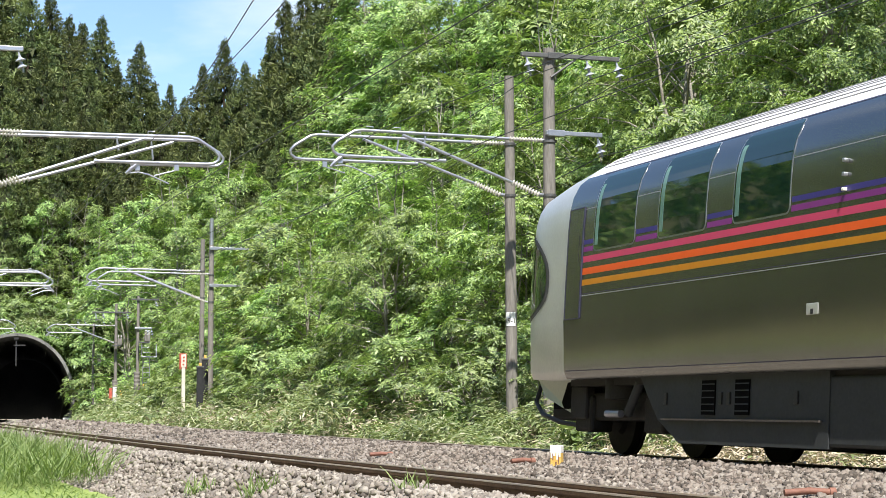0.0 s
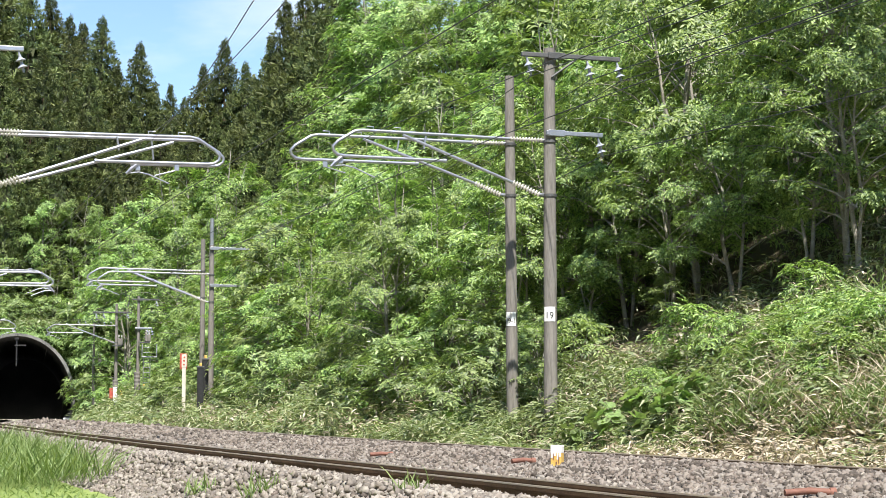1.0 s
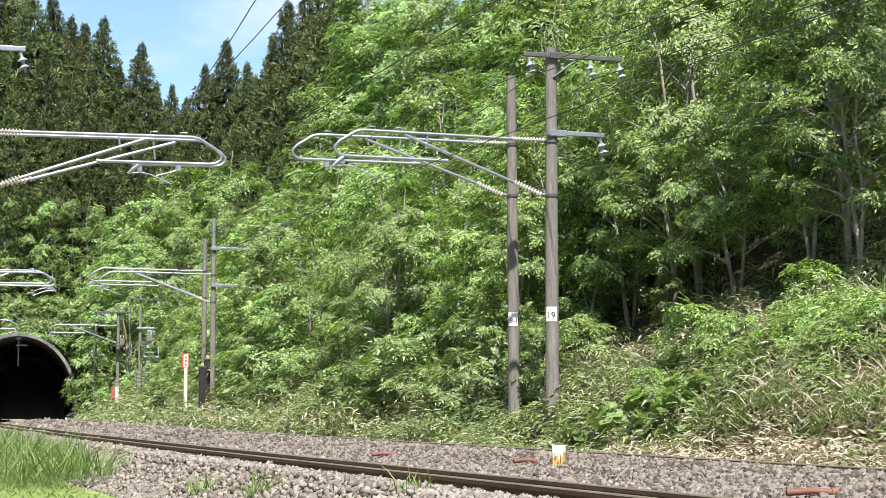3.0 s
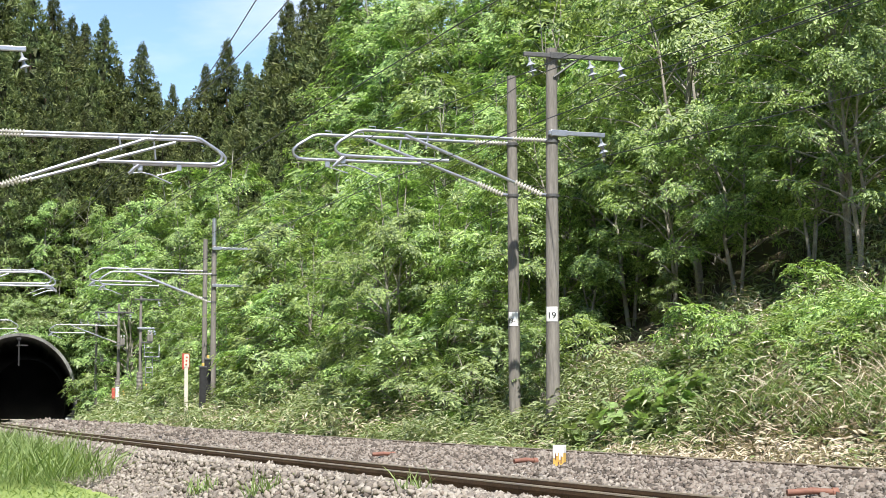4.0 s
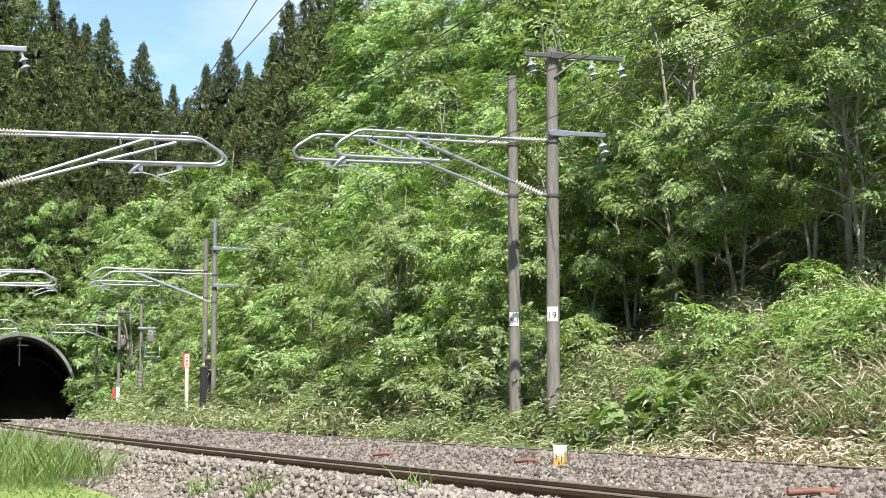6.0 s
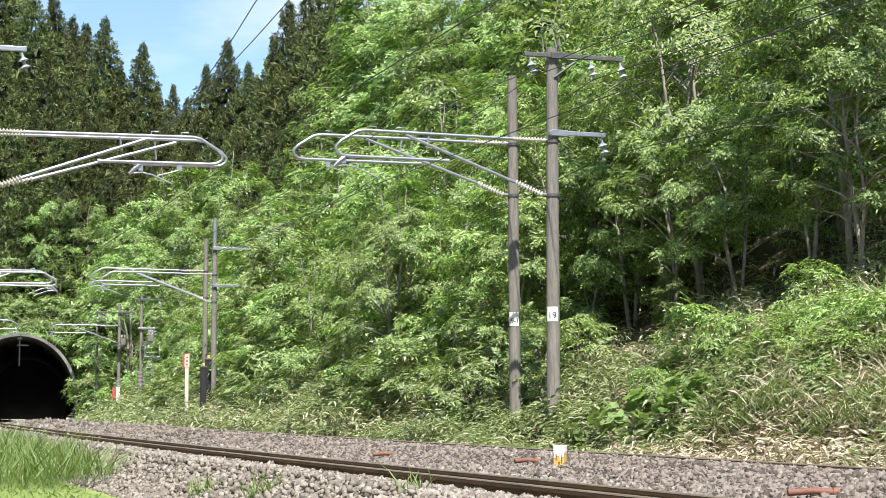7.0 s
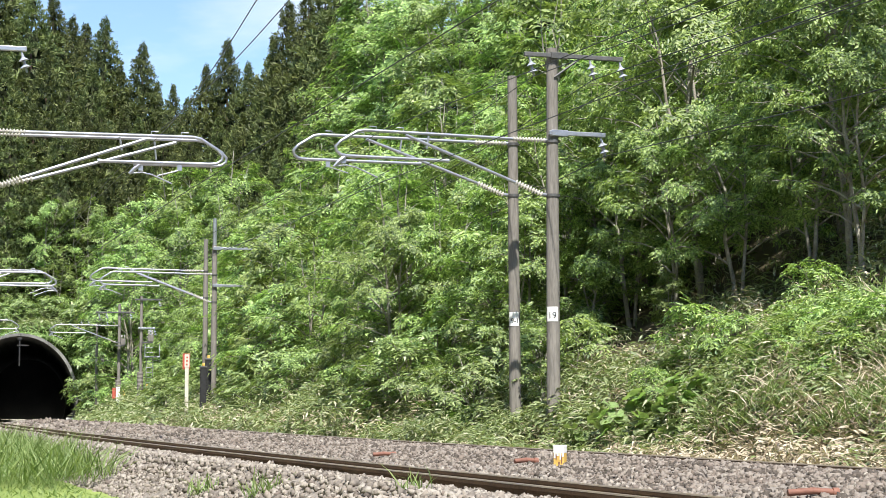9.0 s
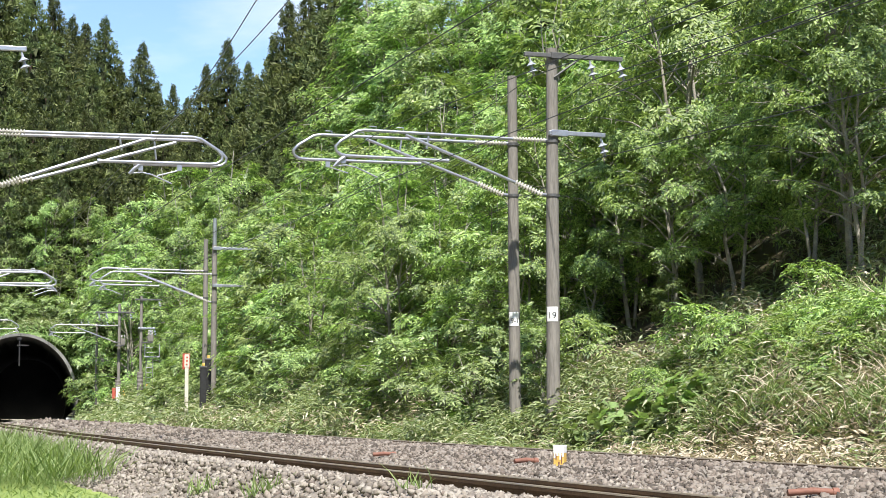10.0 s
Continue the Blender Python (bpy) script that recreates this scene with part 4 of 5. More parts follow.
    while t < 124:
        for o in (9.2, 10.2):
            if not (55 < t < 62 and o < 9.5):
                put(shrubs if t < 50 else low_shrubs, t + rng.uniform(-0.8, 0.8), o + rng.uniform(-0.35, 0.5) + 2.0 * step(76, 90, t), rng.uniform(0.6, 1.15) * (1.0 - 0.2 * step(76, 90, t)), 0.1, 2)
        t += 1.9 if t < 60 else 2.6
    for t, o, s in ((24.8, 11.6, 0.8), (26, 11.0, 0.9), (27.5, 13.2, 1.1), (14.6, 10.4, 0.5), (28, 15.2, 1.0), (25.2, 14.2, 0.7), (21.6, 9.8, 0.5), (23.4, 10.4, 0.8)):
        put(shrubs, t, o, s, 0.1)
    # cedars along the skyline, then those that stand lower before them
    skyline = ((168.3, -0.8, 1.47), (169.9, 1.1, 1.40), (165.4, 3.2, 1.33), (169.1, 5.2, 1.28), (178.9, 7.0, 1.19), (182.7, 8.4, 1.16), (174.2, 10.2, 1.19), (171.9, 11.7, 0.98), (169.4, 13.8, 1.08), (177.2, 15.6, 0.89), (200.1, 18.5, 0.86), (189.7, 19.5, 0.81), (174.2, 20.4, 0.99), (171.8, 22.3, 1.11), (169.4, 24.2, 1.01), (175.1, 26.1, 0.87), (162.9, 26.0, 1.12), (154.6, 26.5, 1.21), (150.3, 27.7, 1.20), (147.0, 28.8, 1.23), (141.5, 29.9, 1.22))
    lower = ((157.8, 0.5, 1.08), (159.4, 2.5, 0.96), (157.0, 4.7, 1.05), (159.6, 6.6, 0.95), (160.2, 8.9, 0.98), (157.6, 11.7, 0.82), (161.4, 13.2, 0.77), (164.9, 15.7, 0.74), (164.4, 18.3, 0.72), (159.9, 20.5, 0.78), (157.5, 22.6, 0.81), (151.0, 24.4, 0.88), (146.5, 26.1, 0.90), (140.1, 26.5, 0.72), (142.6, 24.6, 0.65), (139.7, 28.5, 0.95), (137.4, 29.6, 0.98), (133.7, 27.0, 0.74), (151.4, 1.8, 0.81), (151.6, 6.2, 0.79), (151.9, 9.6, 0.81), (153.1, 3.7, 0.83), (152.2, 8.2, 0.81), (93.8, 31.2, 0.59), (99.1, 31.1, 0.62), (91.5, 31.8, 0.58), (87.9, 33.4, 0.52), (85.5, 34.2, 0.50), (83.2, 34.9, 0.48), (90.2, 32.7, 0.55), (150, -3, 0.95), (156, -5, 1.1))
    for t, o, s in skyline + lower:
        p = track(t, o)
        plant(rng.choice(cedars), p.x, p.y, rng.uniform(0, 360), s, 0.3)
    # unseen wood on the other side, added to darken the coach's reflections
    for o, gap in ((-13, 8.0), (-20, 11.0)):
        t = -12.0
        while t < 120:
            p = track(t + rng.uniform(-2, 2), o + rng.uniform(-1.5, 1.5))
            if p.x < -0.245 * p.y - 5:
                plant(rng.choice(far_trees), p.x, p.y, rng.uniform(0, 360), rng.uniform(1.0, 1.4), 0.3)
            t += gap
    # growth round the tunnel mouth
    for k in range(16):
        put(low_shrubs, 130.0 + 0.62 * k, MID + rng.uniform(5.2, 6.6), rng.uniform(0.9, 1.7), 0.1, 9)
    for k in range(14):
        put(low_shrubs, 140.9 + rng.uniform(0, 0.8), -1.6 + 0.75 * k, rng.uniform(0.3, 0.5), 0.1, 9)
    for k in range(40):
        t, o = rng.uniform(128, 146), rng.choice((-1, 1)) * rng.uniform(5.3, 9) + MID
        if k % 3 == 0:
            t, o = rng.uniform(140.8, 145), rng.uniform(-1, 8)
        put(low_shrubs, t, o, rng.uniform(0.6, 1.2), 0.1, 9)


build_wood()


def stuff(name, parts, material, label, category):
    V, F, k = [], [], 0
    for v, f in parts:
        V.append(v), F.append(f + k)
        k += len(v)
    ob = new(name, tri_mesh(name, np.concatenate(V), np.concatenate(F), material))
    return tagged(ob, label, category, kind="stuff")


def scatter(rng, n, t0, t1, o0, o1):
    out = []
    for t, o in zip(rng.uniform(t0, t1, n), rng.uniform(o0, o1, n)):
        p = track(t, o)
        if in_sight(p.x, p.y, 0.6):
            out.append((p.x, p.y, ground_z(t, o)))
    return np.array(out)


def bush_blades(P, rng, hmin, hmax, lmin, lmax, w, rise, bend):
    n = len(P)
    az = rng.uniform(0, 2 * np.pi, n)
    D = np.stack([np.cos(az), np.sin(az), rng.normal(rise, 0.35, n)], 1)
    N = np.tile([0.0, 0.0, 1.0], (n, 1)) + rng.normal(0, 0.55, (n, 3))
    clump = np.array([0.75 + 0.75 * noise.noise((x * 0.9, y * 0.55, 7.0)) for x, y, _ in P])
    Q = P + np.stack([np.zeros(n), np.zeros(n), hmin + (hmax - hmin) * clump * rng.uniform(0, 1, n) ** 0.7], 1)
    return blades(Q, D, N, rng.uniform(lmin, lmax, n), w, rng.uniform(0.2, 0.9, n))


def sasa_culms(P, rng, hmin, hmax, lmin, lmax, w):
    """Bamboo grass: leaning culms, each with a spray of arching leaves about its upper end."""
    P = P[::7]
    n = len(P)
    clump = np.clip(np.array([0.62 + 0.95 * noise.noise((x * 0.8, y * 0.5, 7.0)) for x, y, _ in P]), 0.15, 1.2)
    h = hmin + (hmax - hmin) * clump * rng.uniform(0.45, 1.0, n)
    lean = rng.normal(0, 0.20, (n, 2)) * h[:, None]
    top = P + np.concatenate([lean, h[:, None]], 1)
    az0 = rng.uniform(0, 6.28, n)
    V, F = [], []
    for k in range(7):
        az = az0 + k * 2.4 + rng.normal(0, 0.3, n)
        D = np.stack([np.cos(az), np.sin(az), rng.normal(0.45 - 0.10 * k, 0.22, n)], 1)
        N = np.tile([0.0, 0.0, 1.0], (n, 1)) + rng.normal(0, 0.30, (n, 3))
        f = rng.uniform(0.0, 0.06, n) + 0.05 * k
        V.append((top + (P - top) * f[:, None], D, N, rng.uniform(lmin, lmax, n)))
    Q, D, N, L = (np.concatenate([v[i] for v in V]) for i in range(4))
    leafV, leafF = blades(Q, D, N, L, w, rng.uniform(0.35, 1.1, len(Q)))
    d = top - P
    culV, culF = small_leaves(P, d, np.tile([0.2, 1.0, 0.0], (n, 1)), np.linalg.norm(d, axis=1), np.full(n, 0.014))
    return np.concatenate([leafV, culV]), np.concatenate([leafF, culF + len(leafV)])


def build_undergrowth():
    rng = np.random.default_rng(21)
    near = [sasa_culms(scatter(rng, 9500, 20, 30, 7.3, 9.3), rng, 0.15, 1.1, 0.16, 0.26, 0.042),
            sasa_culms(scatter(rng, 9500, 11, 20, 7.3, 9.3), rng, 0.08, 0.75, 0.16, 0.26, 0.042),
            sasa_culms(scatter(rng, 5000, -2, 12, 7.6, 9.3), rng, 0.15, 1.0, 0.16, 0.26, 0.040),
            sasa_culms(scatter(rng, 12500, 2, 14.2, 9.0, 11.4), rng, 0.2, 1.2, 0.16, 0.28, 0.042),
            sasa_culms(scatter(rng, 4000, 4, 12.0, 11.4, 14.0), rng, 0.15, 0.65, 0.16, 0.28, 0.042),
            sasa_culms(scatter(rng, 7000, 14, 26, 9.0, 11.0), rng, 0.12, 0.8, 0.15, 0.26, 0.044),
            sasa_culms(scatter(rng, 3400, 13, 21, 11.0, 16.0), rng, 0.1, 0.6, 0.16, 0.27, 0.044),
            sasa_culms(scatter(rng, 3000, 14, 30, 11.4, 18.0), rng, 0.15, 1.0, 0.16, 0.27, 0.044),
            sasa_culms(scatter(rng, 17000, 30, 60, 7.3, 9.8), rng, 0.2, 1.6, 0.20, 0.34, 0.056),
            sasa_culms(scatter(rng, 9000, 60, 134, 7.4, 10.4), rng, 0.2, 1.5, 0.30, 0.5, 0.10),
            sasa_culms(scatter(rng, 5000, 128, 150, 8.4, 14), rng, 0.1, 1.0, 0.30, 0.5, 0.11),
            bush_blades(scatter(rng, 9000, 140.4, 147, -2.5, 9.5), rng, 0.0, 0.7, 0.20, 0.4, 0.09, 0.5, 0.5)]
    stuff("bamboo_grass", near, SASA, "dwarf bamboo with pale-edged leaves along the track", "undergrowth")
    dry = [bush_blades(scatter(rng, 5000, 1, 12.5, 6.9, 8.6), rng, 0.0, 0.45, 0.14, 0.42, 0.014, 0.45, 0.3),
           bush_blades(scatter(rng, 12000, 1, 13, 6.9, 9.0), rng, 0.0, 0.6, 0.10, 0.20, 0.036, 0.2, 0.6),
           sasa_culms(scatter(rng, 9500, 1, 12.5, 7.1, 11.0), rng, 0.15, 1.1, 0.13, 0.24, 0.032),
           bush_blades(scatter(rng, 3500, 1, 10, 8.4, 11.4), rng, 0.3, 1.2, 0.20, 0.50, 0.014, 1.0, 0.3),
           sasa_culms(scatter(rng, 3000, 2, 22, 9.0, 13), rng, 0.1, 1.05, 0.13, 0.24, 0.034),
           sasa_culms(scatter(rng, 3500, 11, 30, 7.2, 9.0), rng, 0.05, 0.6, 0.13, 0.22, 0.036),
           bush_blades(scatter(rng, 4500, 26, 62, 7.3, 9.0), rng, 0.1, 1.2, 0.12, 0.24, 0.035, 0.2, 0.4)]
    stuff("dry_grass", dry, STRAW, "bleached dry grass and straw beside the rails", "dry grass")
    gr = [bush_blades(scatter(rng, 12000, 8, 50, -3.0, -1.35), rng, 0.0, 0.1, 0.40, 0.80, 0.016, 1.8, 0.35),
          bush_blades(scatter(rng, 16000, 3, 46, -6, -1.9), rng, 0.0, 0.02, 0.05, 0.12, 0.016, 1.2, 0.4)]
    gr.append(bush_blades(scatter(rng, 10000, 2, 12, 8.6, 11.8), rng, 0.1, 0.85, 0.22, 0.50, 0.022, 1.1, 0.6))
    for t, o in ((2.25, -1.3), (2.5, -1.35), (0.25, -1.15), (0.4, -1.25), (-3.0, -0.8)):
        p = track(t, o)
        q = np.tile([p.x, p.y, ballast_z(t, o) - 0.05], (26, 1)) + rng.normal(0, 0.06, (26, 3)) * [1, 1, 0.1]
        gr.append(bush_blades(q, rng, 0.0, 0.03, 0.12, 0.30, 0.014, 2.2, 0.4))
    stuff("green_grass", gr, GRASS, "fresh green grass on the bank beside the ballast", "grass")


build_undergrowth()


def build_creeper():
    """Leafy growth that hangs over the head wall and the crown of the portal."""
    rng = np.random.default_rng(77)
    h, base = heading(PORTAL), track(PORTAL, MID)
    n = 6500
    x, z, y = rng.uniform(-6, 6, n), rng.uniform(0.3, 8.0, n), rng.uniform(-0.35, -0.05, n)
    keep = (x / 4.75) ** 2 + ((z - 2.6) / 4.75) ** 2 > 1
    crown = (np.abs(x) < 3.4) & (rng.uniform(0, 1, n) < 0.45)
    zc = 7.22 * np.sqrt(np.maximum(0.05, 1 - (x / 4.9) ** 2)) * 0.36 + 4.62
    z, y = np.where(crown, zc + 0.06, z), np.where(crown, rng.uniform(-4.2, 0, n), y)
    ok = keep | crown
    x, y, z = x[ok], y[ok], z[ok]
    P = np.stack([base.x + x * math.cos(h) - y * math.sin(h), base.y + x * math.sin(h) + y * math.cos(h), grade(PORTAL) - 0.3 + z], 1)
    D = rng.normal(0, 0.6, (len(P), 3)) + [0, -0.8, -0.15]
    N = rng.normal(0, 0.5, (len(P), 3)) + [0, -0.6, 1.0]
    stuff("creeper", [leaves(P, D, N, rng.uniform(0.18, 0.42, len(P)), 0.16)], GRASS, "leafy creeper and grass hanging over the tunnel head wall", "creeper")


build_creeper()


def build_butterbur():
    rng = random.Random(4)
    plants = []
    BROAD = leaf_stuff("broad_leaf", (0.16, 0.25, 0.09), (0.33, 0.43, 0.19), 0.40, 0.05)
    for k in range(2):
        herb = thing("butterbur", Matrix.Translation((0, 0, -50)), "low herb with broad round bright green leaves beside the track", "plant", "butterburs by the track")
        for j in range(7):
            a, r, h = j * 2.4 + rng.uniform(-0.4, 0.4), rng.uniform(0.08, 0.42), rng.uniform(0.5, 0.95)
            tip = Vector((r * math.cos(a), r * math.sin(a), h))
            stalk = bmesh.new()
            add_tube(stalk, [Vector((0.2 * tip.x, 0.2 * tip.y, -0.1)), Vector((0.6 * tip.x, 0.6 * tip.y, 0.6 * h)), tip], [0.012, 0.009, 0.006], 5, False)
            part("stalk", stalk, LEAF_SHRUB, herb, smooth=True)
            bm = bmesh.new()
            R, lean = rng.uniform(0.17, 0.27), rng.uniform(0.35, 0.8)
            tilt = Matrix.Translation(tip) @ Matrix.Rotation(a - 1.2 + rng.uniform(-0.6, 0.6), 4, "Z") @ Matrix.Rotation(lean, 4, "Y")
            mid = bm.verts.new(tilt @ Vector((0, 0, -0.03)))
            rings = []
            for q in (0.55, 1.0):
                ring = []
                for i in range(15):
                    b = 0.35 + (2 * math.pi - 0.7) * i / 14 + math.pi
                    w = 1 + 0.07 * math.cos(5 * b + j) * q
                    ring.append(bm.verts.new(tilt @ Vector((R * q * w * math.cos(b), R * q * w * math.sin(b), 0.03 * q + 0.025 * q * math.sin(4 * b + k)))))
                rings.append(ring)
            for i in range(14):
                bm.faces.new((mid, rings[0][i], rings[0][i + 1]))
                bm.faces.new((rings[0][i], rings[1][i], rings[1][i + 1], rings[0][i + 1]))
            leaf_face = list(bm.faces)
            bmesh.ops.solidify(bm, geom=leaf_face, thickness=0.003)
            part("leaf", bm, BROAD, herb, smooth=True)
        plants.append(herb)
    for t, o, s in ((13.6, 8.6, 1.0), (14.4, 8.9, 1.1), (15.0, 8.5, 0.9), (12.9, 9.0, 1.15), (15.8, 8.8, 1.0), (13.2, 9.5, 1.0), (14.0, 9.4, 1.05), (12.2, 8.6, 0.85), (16.5, 8.5, 0.8)):
        p = track(t, o)
        plant(rng.choice(plants), p.x, p.y, rng.uniform(0, 360), 0.75 * s, -0.10)
    for herb in plants:
        if herb.name not in used:
            plant(herb, *track(17.0, 8.7).xy, 40, 0.8, -0.1)


build_butterbur()
build_stones()


# ---- overhead line ----
def insulator(name, a, b, discs, radius, parent, core=0.02):
    a, b = Vector(a), Vector(b)
    bm = bmesh.new()
    pts, rad = [a], [core]
    for k in range(discs):
        u = (k + 0.5) / discs
        h = 0.42 / discs
        for du, r in ((-h, core), (-h * 0.15, radius), (h * 0.35, radius * 0.9), (h, core)):
            pts.append(a.lerp(b, u + du))
            rad.append(r)
    pts.append(b)
    rad.append(core)
    add_tube(bm, pts, rad, 12)
    return part(name, bm, PORCELAIN, parent, "ribbed pale porcelain insulator")


def add_arm(pole, length, z, flip=1.0, brace=(3.15, 0.80), low=2.25, reg=(0.2, 1)):
    """A hinged tubular bracket; x runs from the pole over the track. reg: where the registration arm hangs, back from the loop, and its kind."""
    n = length

    def pt(r, dz):
        return (flip * r, 0, z + dz)

    tube("top_tube", [pt(0.85, 0.02), pt(2.4, 0.04), pt(n - 0.62, 0.06), pt(n - 0.46, 0.03), pt(n - 0.12, -0.18), pt(n - 0.02, -0.29), pt(n - 0.03, -0.38), pt(n - 0.12, -0.45), pt(n - 0.26, -0.47), pt(low, -0.49)], 0.033, GALV, pole, "looped galvanised tube", sides=12)
    insulator("insulator", pt(0.15, 0.02), pt(0.88, 0.02), 11, 0.055, pole)
    bt, bb = brace
    tube("brace", [pt(bt, 0.0), pt(bb, -0.88)], 0.033, GALV, pole, sides=10)
    insulator("insulator", pt(bb + 0.02, -0.87), pt(0.22, -1.11), 10, 0.066, pole)
    tube("clamp", [pt(0.25, -1.10), pt(0.0, -1.12)], 0.035, GALV, pole)
    tube("clamp", [pt(0.18, 0.02), pt(0.0, 0.02)], 0.035, GALV, pole)
    tube("strut", [pt(low + 0.42, 0.0), pt(low + 0.46, -0.38 if bt > 3.6 else -0.26)], 0.022, GALV, pole)
    r, kind = reg
    r = n - r
    box("bracket_plate", (flip * (r + 0.02), 0, z - 0.56), (0.10, 0.03, 0.14), GALV, pole, bevel=0.008)
    if kind:
        k = kind
        bm = bmesh.new()
        add_tube(bm, [pt(r, -0.50), pt(r + k * 0.12, -0.60), pt(r + k * 0.22, -0.70)], [0.05, 0.045, 0.03], 6)
        part("drop_arm", bm, GALV, pole)
        tube("steady_arm", [pt(r + k * 0.17, -0.68), pt(r - k * 0.05, -0.66), pt(r - k * 0.25, -0.70), pt(r - k * 0.68, -0.88)], 0.015, GALV, pole)
    else:
        tube("steady_arm", [pt(r, -0.62), pt(r - 0.42, -0.74)], 0.013, GALV, pole)
    for rr in (bt + 0.05, n - 0.85):
        tube("wire_clamp", [pt(rr, 0.05), pt(rr, 0.14), pt(rr + 0.14, 0.14)], 0.012, GALV, pole, sides=6)
    tube("stopper", [pt(low - 0.01, -0.49), pt(low + 0.05, -0.49)], 0.045, GALV, pole)


def bells(pole, a, b):
    """Two bell-shaped suspension insulators on a steel link."""
    a, b = Vector(a), Vector(b)
    bm = bmesh.new()
    pts = [a, a.lerp(b, 0.28), a.lerp(b, 0.34), a.lerp(b, 0.44), a.lerp(b, 0.46), a.lerp(b, 0.60), a.lerp(b, 0.66), a.lerp(b, 0.76), a.lerp(b, 0.78), b]
    add_tube(bm, pts, [0.014, 0.03, 0.05, 0.105, 0.03, 0.03, 0.05, 0.105, 0.03, 0.02], 14)
    return part("insulator", bm, BELL, pole, "pair of grey porcelain bells")


def add_crossarm(pole, z, x0, x1, hang, material=GALV):
    box("crossarm", ((x0 + x1) / 2, -0.13, z), (abs(x1 - x0), 0.08, 0.09), material, pole, bevel=0.01)
    if x1 - x0 > 1.9 and x0 < -0.4:
        tube("stay", [(0.0, -0.13, z - 0.45), (0.55, -0.13, z - 0.05)], 0.022, STEEL_DARK, pole)
    box("arm_clamp", (0.10, -0.135, z), (0.36, 0.11, 0.13), material, pole, bevel=0.01)
    for x in hang:
        bells(pole, (x, -0.13, z - 0.04), (x + 0.11, -0.13, z - 0.46))


def make_pole(t, off, height, label, radius=0.10, arm=None, lean=0.0, crossarms=(), plate="", flip=-1.0, name="catenary_pole", **fit):
    """x points away from the line, so brackets run to -x."""
    p = track(t, off)
    z0 = ground_z(t, off)
    pole = thing(name, Matrix.Translation((p.x, p.y, z0)) @ pose(0, 0, 0, 0, lean, math.degrees(heading(t))), label, "utility pole", "overhead line poles")
    up = -z0
    tube("shaft", [(0, 0, -0.4), (0, 0, (height + up) / 2), (0, 0, height + up)], [radius * 1.15, radius * 1.05, radius * 0.9], CONCRETE, pole, sides=20)
    if arm:
        add_arm(pole, arm[0], arm[1] + up, flip=flip, **fit)
        for z in (arm[1], arm[1] - 1.12):
            tube("band", [(0, 0, z + up - 0.03), (0, 0, z + up + 0.03)], radius * 1.16, STEEL_DARK, pole, sides=20)
    for z, x0, x1, hang, mat in crossarms:
        add_crossarm(pole, z + up, x0, x1, hang, mat)
    if plate:
        bm = bmesh.new()
        rows = []
        face = -119 if len(plate) == 2 else -117
        for k in range(9):
            a = radians(face - 52 + k * 13)
            rows.append([bm.verts.new((math.cos(a) * radius * 1.15, math.sin(a) * radius * 1.15, 2.32 + up + dz)) for dz in (0, 0.30)])
        for r, s in zip(rows, rows[1:]):
            bm.faces.new((r[0], s[0], s[1], r[1]))
        pl = part("number_plate", bm, WHITE, pole, "white number plate reading " + plate)
        for k, ch in enumerate(plate):
            cu = bpy.data.curves.new("digit", "FONT")
            cu.body, cu.size, cu.extrude, cu.align_x = ch, 0.19 if len(plate) == 2 else 0.15, 0.001, "CENTER"
            me = bpy.data.meshes.new_from_object(bpy.data.objects.new("digit", cu))
            d = new("digit", me)
            me.materials.append(BLACK)
            a = radians(face + (k - (len(plate) - 1) / 2) * (36 if len(plate) == 2 else 25))
            d.parent = pl
            d.matrix_basis = Matrix.Translation((math.cos(a) * radius * 1.19, math.sin(a) * radius * 1.19, 2.38 + up)) @ pose(0, 0, 0, 90, 0, math.degrees(a) + 90)
        for dz in (0.03, 0.27):
            tube("band", [(0, 0, 2.32 + up + dz - 0.006), (0, 0, 2.32 + up + dz + 0.006)], radius * 1.125, STEEL_DARK, pole, sides=20)
    return pole


POLE_OFF = SPACING + 4.6
GREY_POLE = "weathered grey concrete pole carrying the overhead line bracket"
make_pole(19.4, POLE_OFF, 7.97, GREY_POLE + ", numbered 19", 0.126, (4.62, 6.03), crossarms=((7.80, -0.66, 1.52, (-0.55, 0.78, 1.45), STEEL_DARK), (6.19, -0.12, 1.12, (1.02,), GALV)), plate="19")
make_pole(21.7, POLE_OFF, 7.77, GREY_POLE + ", numbered 19-1", 0.114, (4.90, 6.27), plate="19-1", lean=-0.4, brace=(3.30, 0.80), low=2.10, reg=(0.78, 0))
far_pole = make_pole(59.8, POLE_OFF, 7.15, GREY_POLE + " with steel top", 0.11, (4.62, 5.95), crossarms=((7.02, -0.1, 2.3, (1.5, 2.2), GALV), (5.5, -0.1, 1.7, (1.6,), GALV)))
tube("top_post", [(0, 0, 6.9 - ground_z(59.8, POLE_OFF)), (0, 0, 8.25 - ground_z(59.8, POLE_OFF))], 0.085, GALV, far_pole, "galvanised steel top post", sides=14)
make_pole(62.2, POLE_OFF, 7.6, GREY_POLE, 0.10, (4.8, 6.25))
make_pole(20.4, -2.25, 8.0, GREY_POLE, 0.105, (4.76, 5.88), flip=1.0, brace=(3.26, 0.80), low=2.27, reg=(0.90, 0), crossarms=((7.5, -0.3, 0.85, (0.75,), GALV),))
make_pole(22.6, -2.15, 8.0, GREY_POLE, 0.10, (5.17, 6.13), flip=1.0, brace=(4.08, 1.13), low=3.20, reg=(1.85, -1))
make_pole(60.5, -2.1, 8.0, GREY_POLE, 0.105, (5.0, 5.9), flip=1.0)
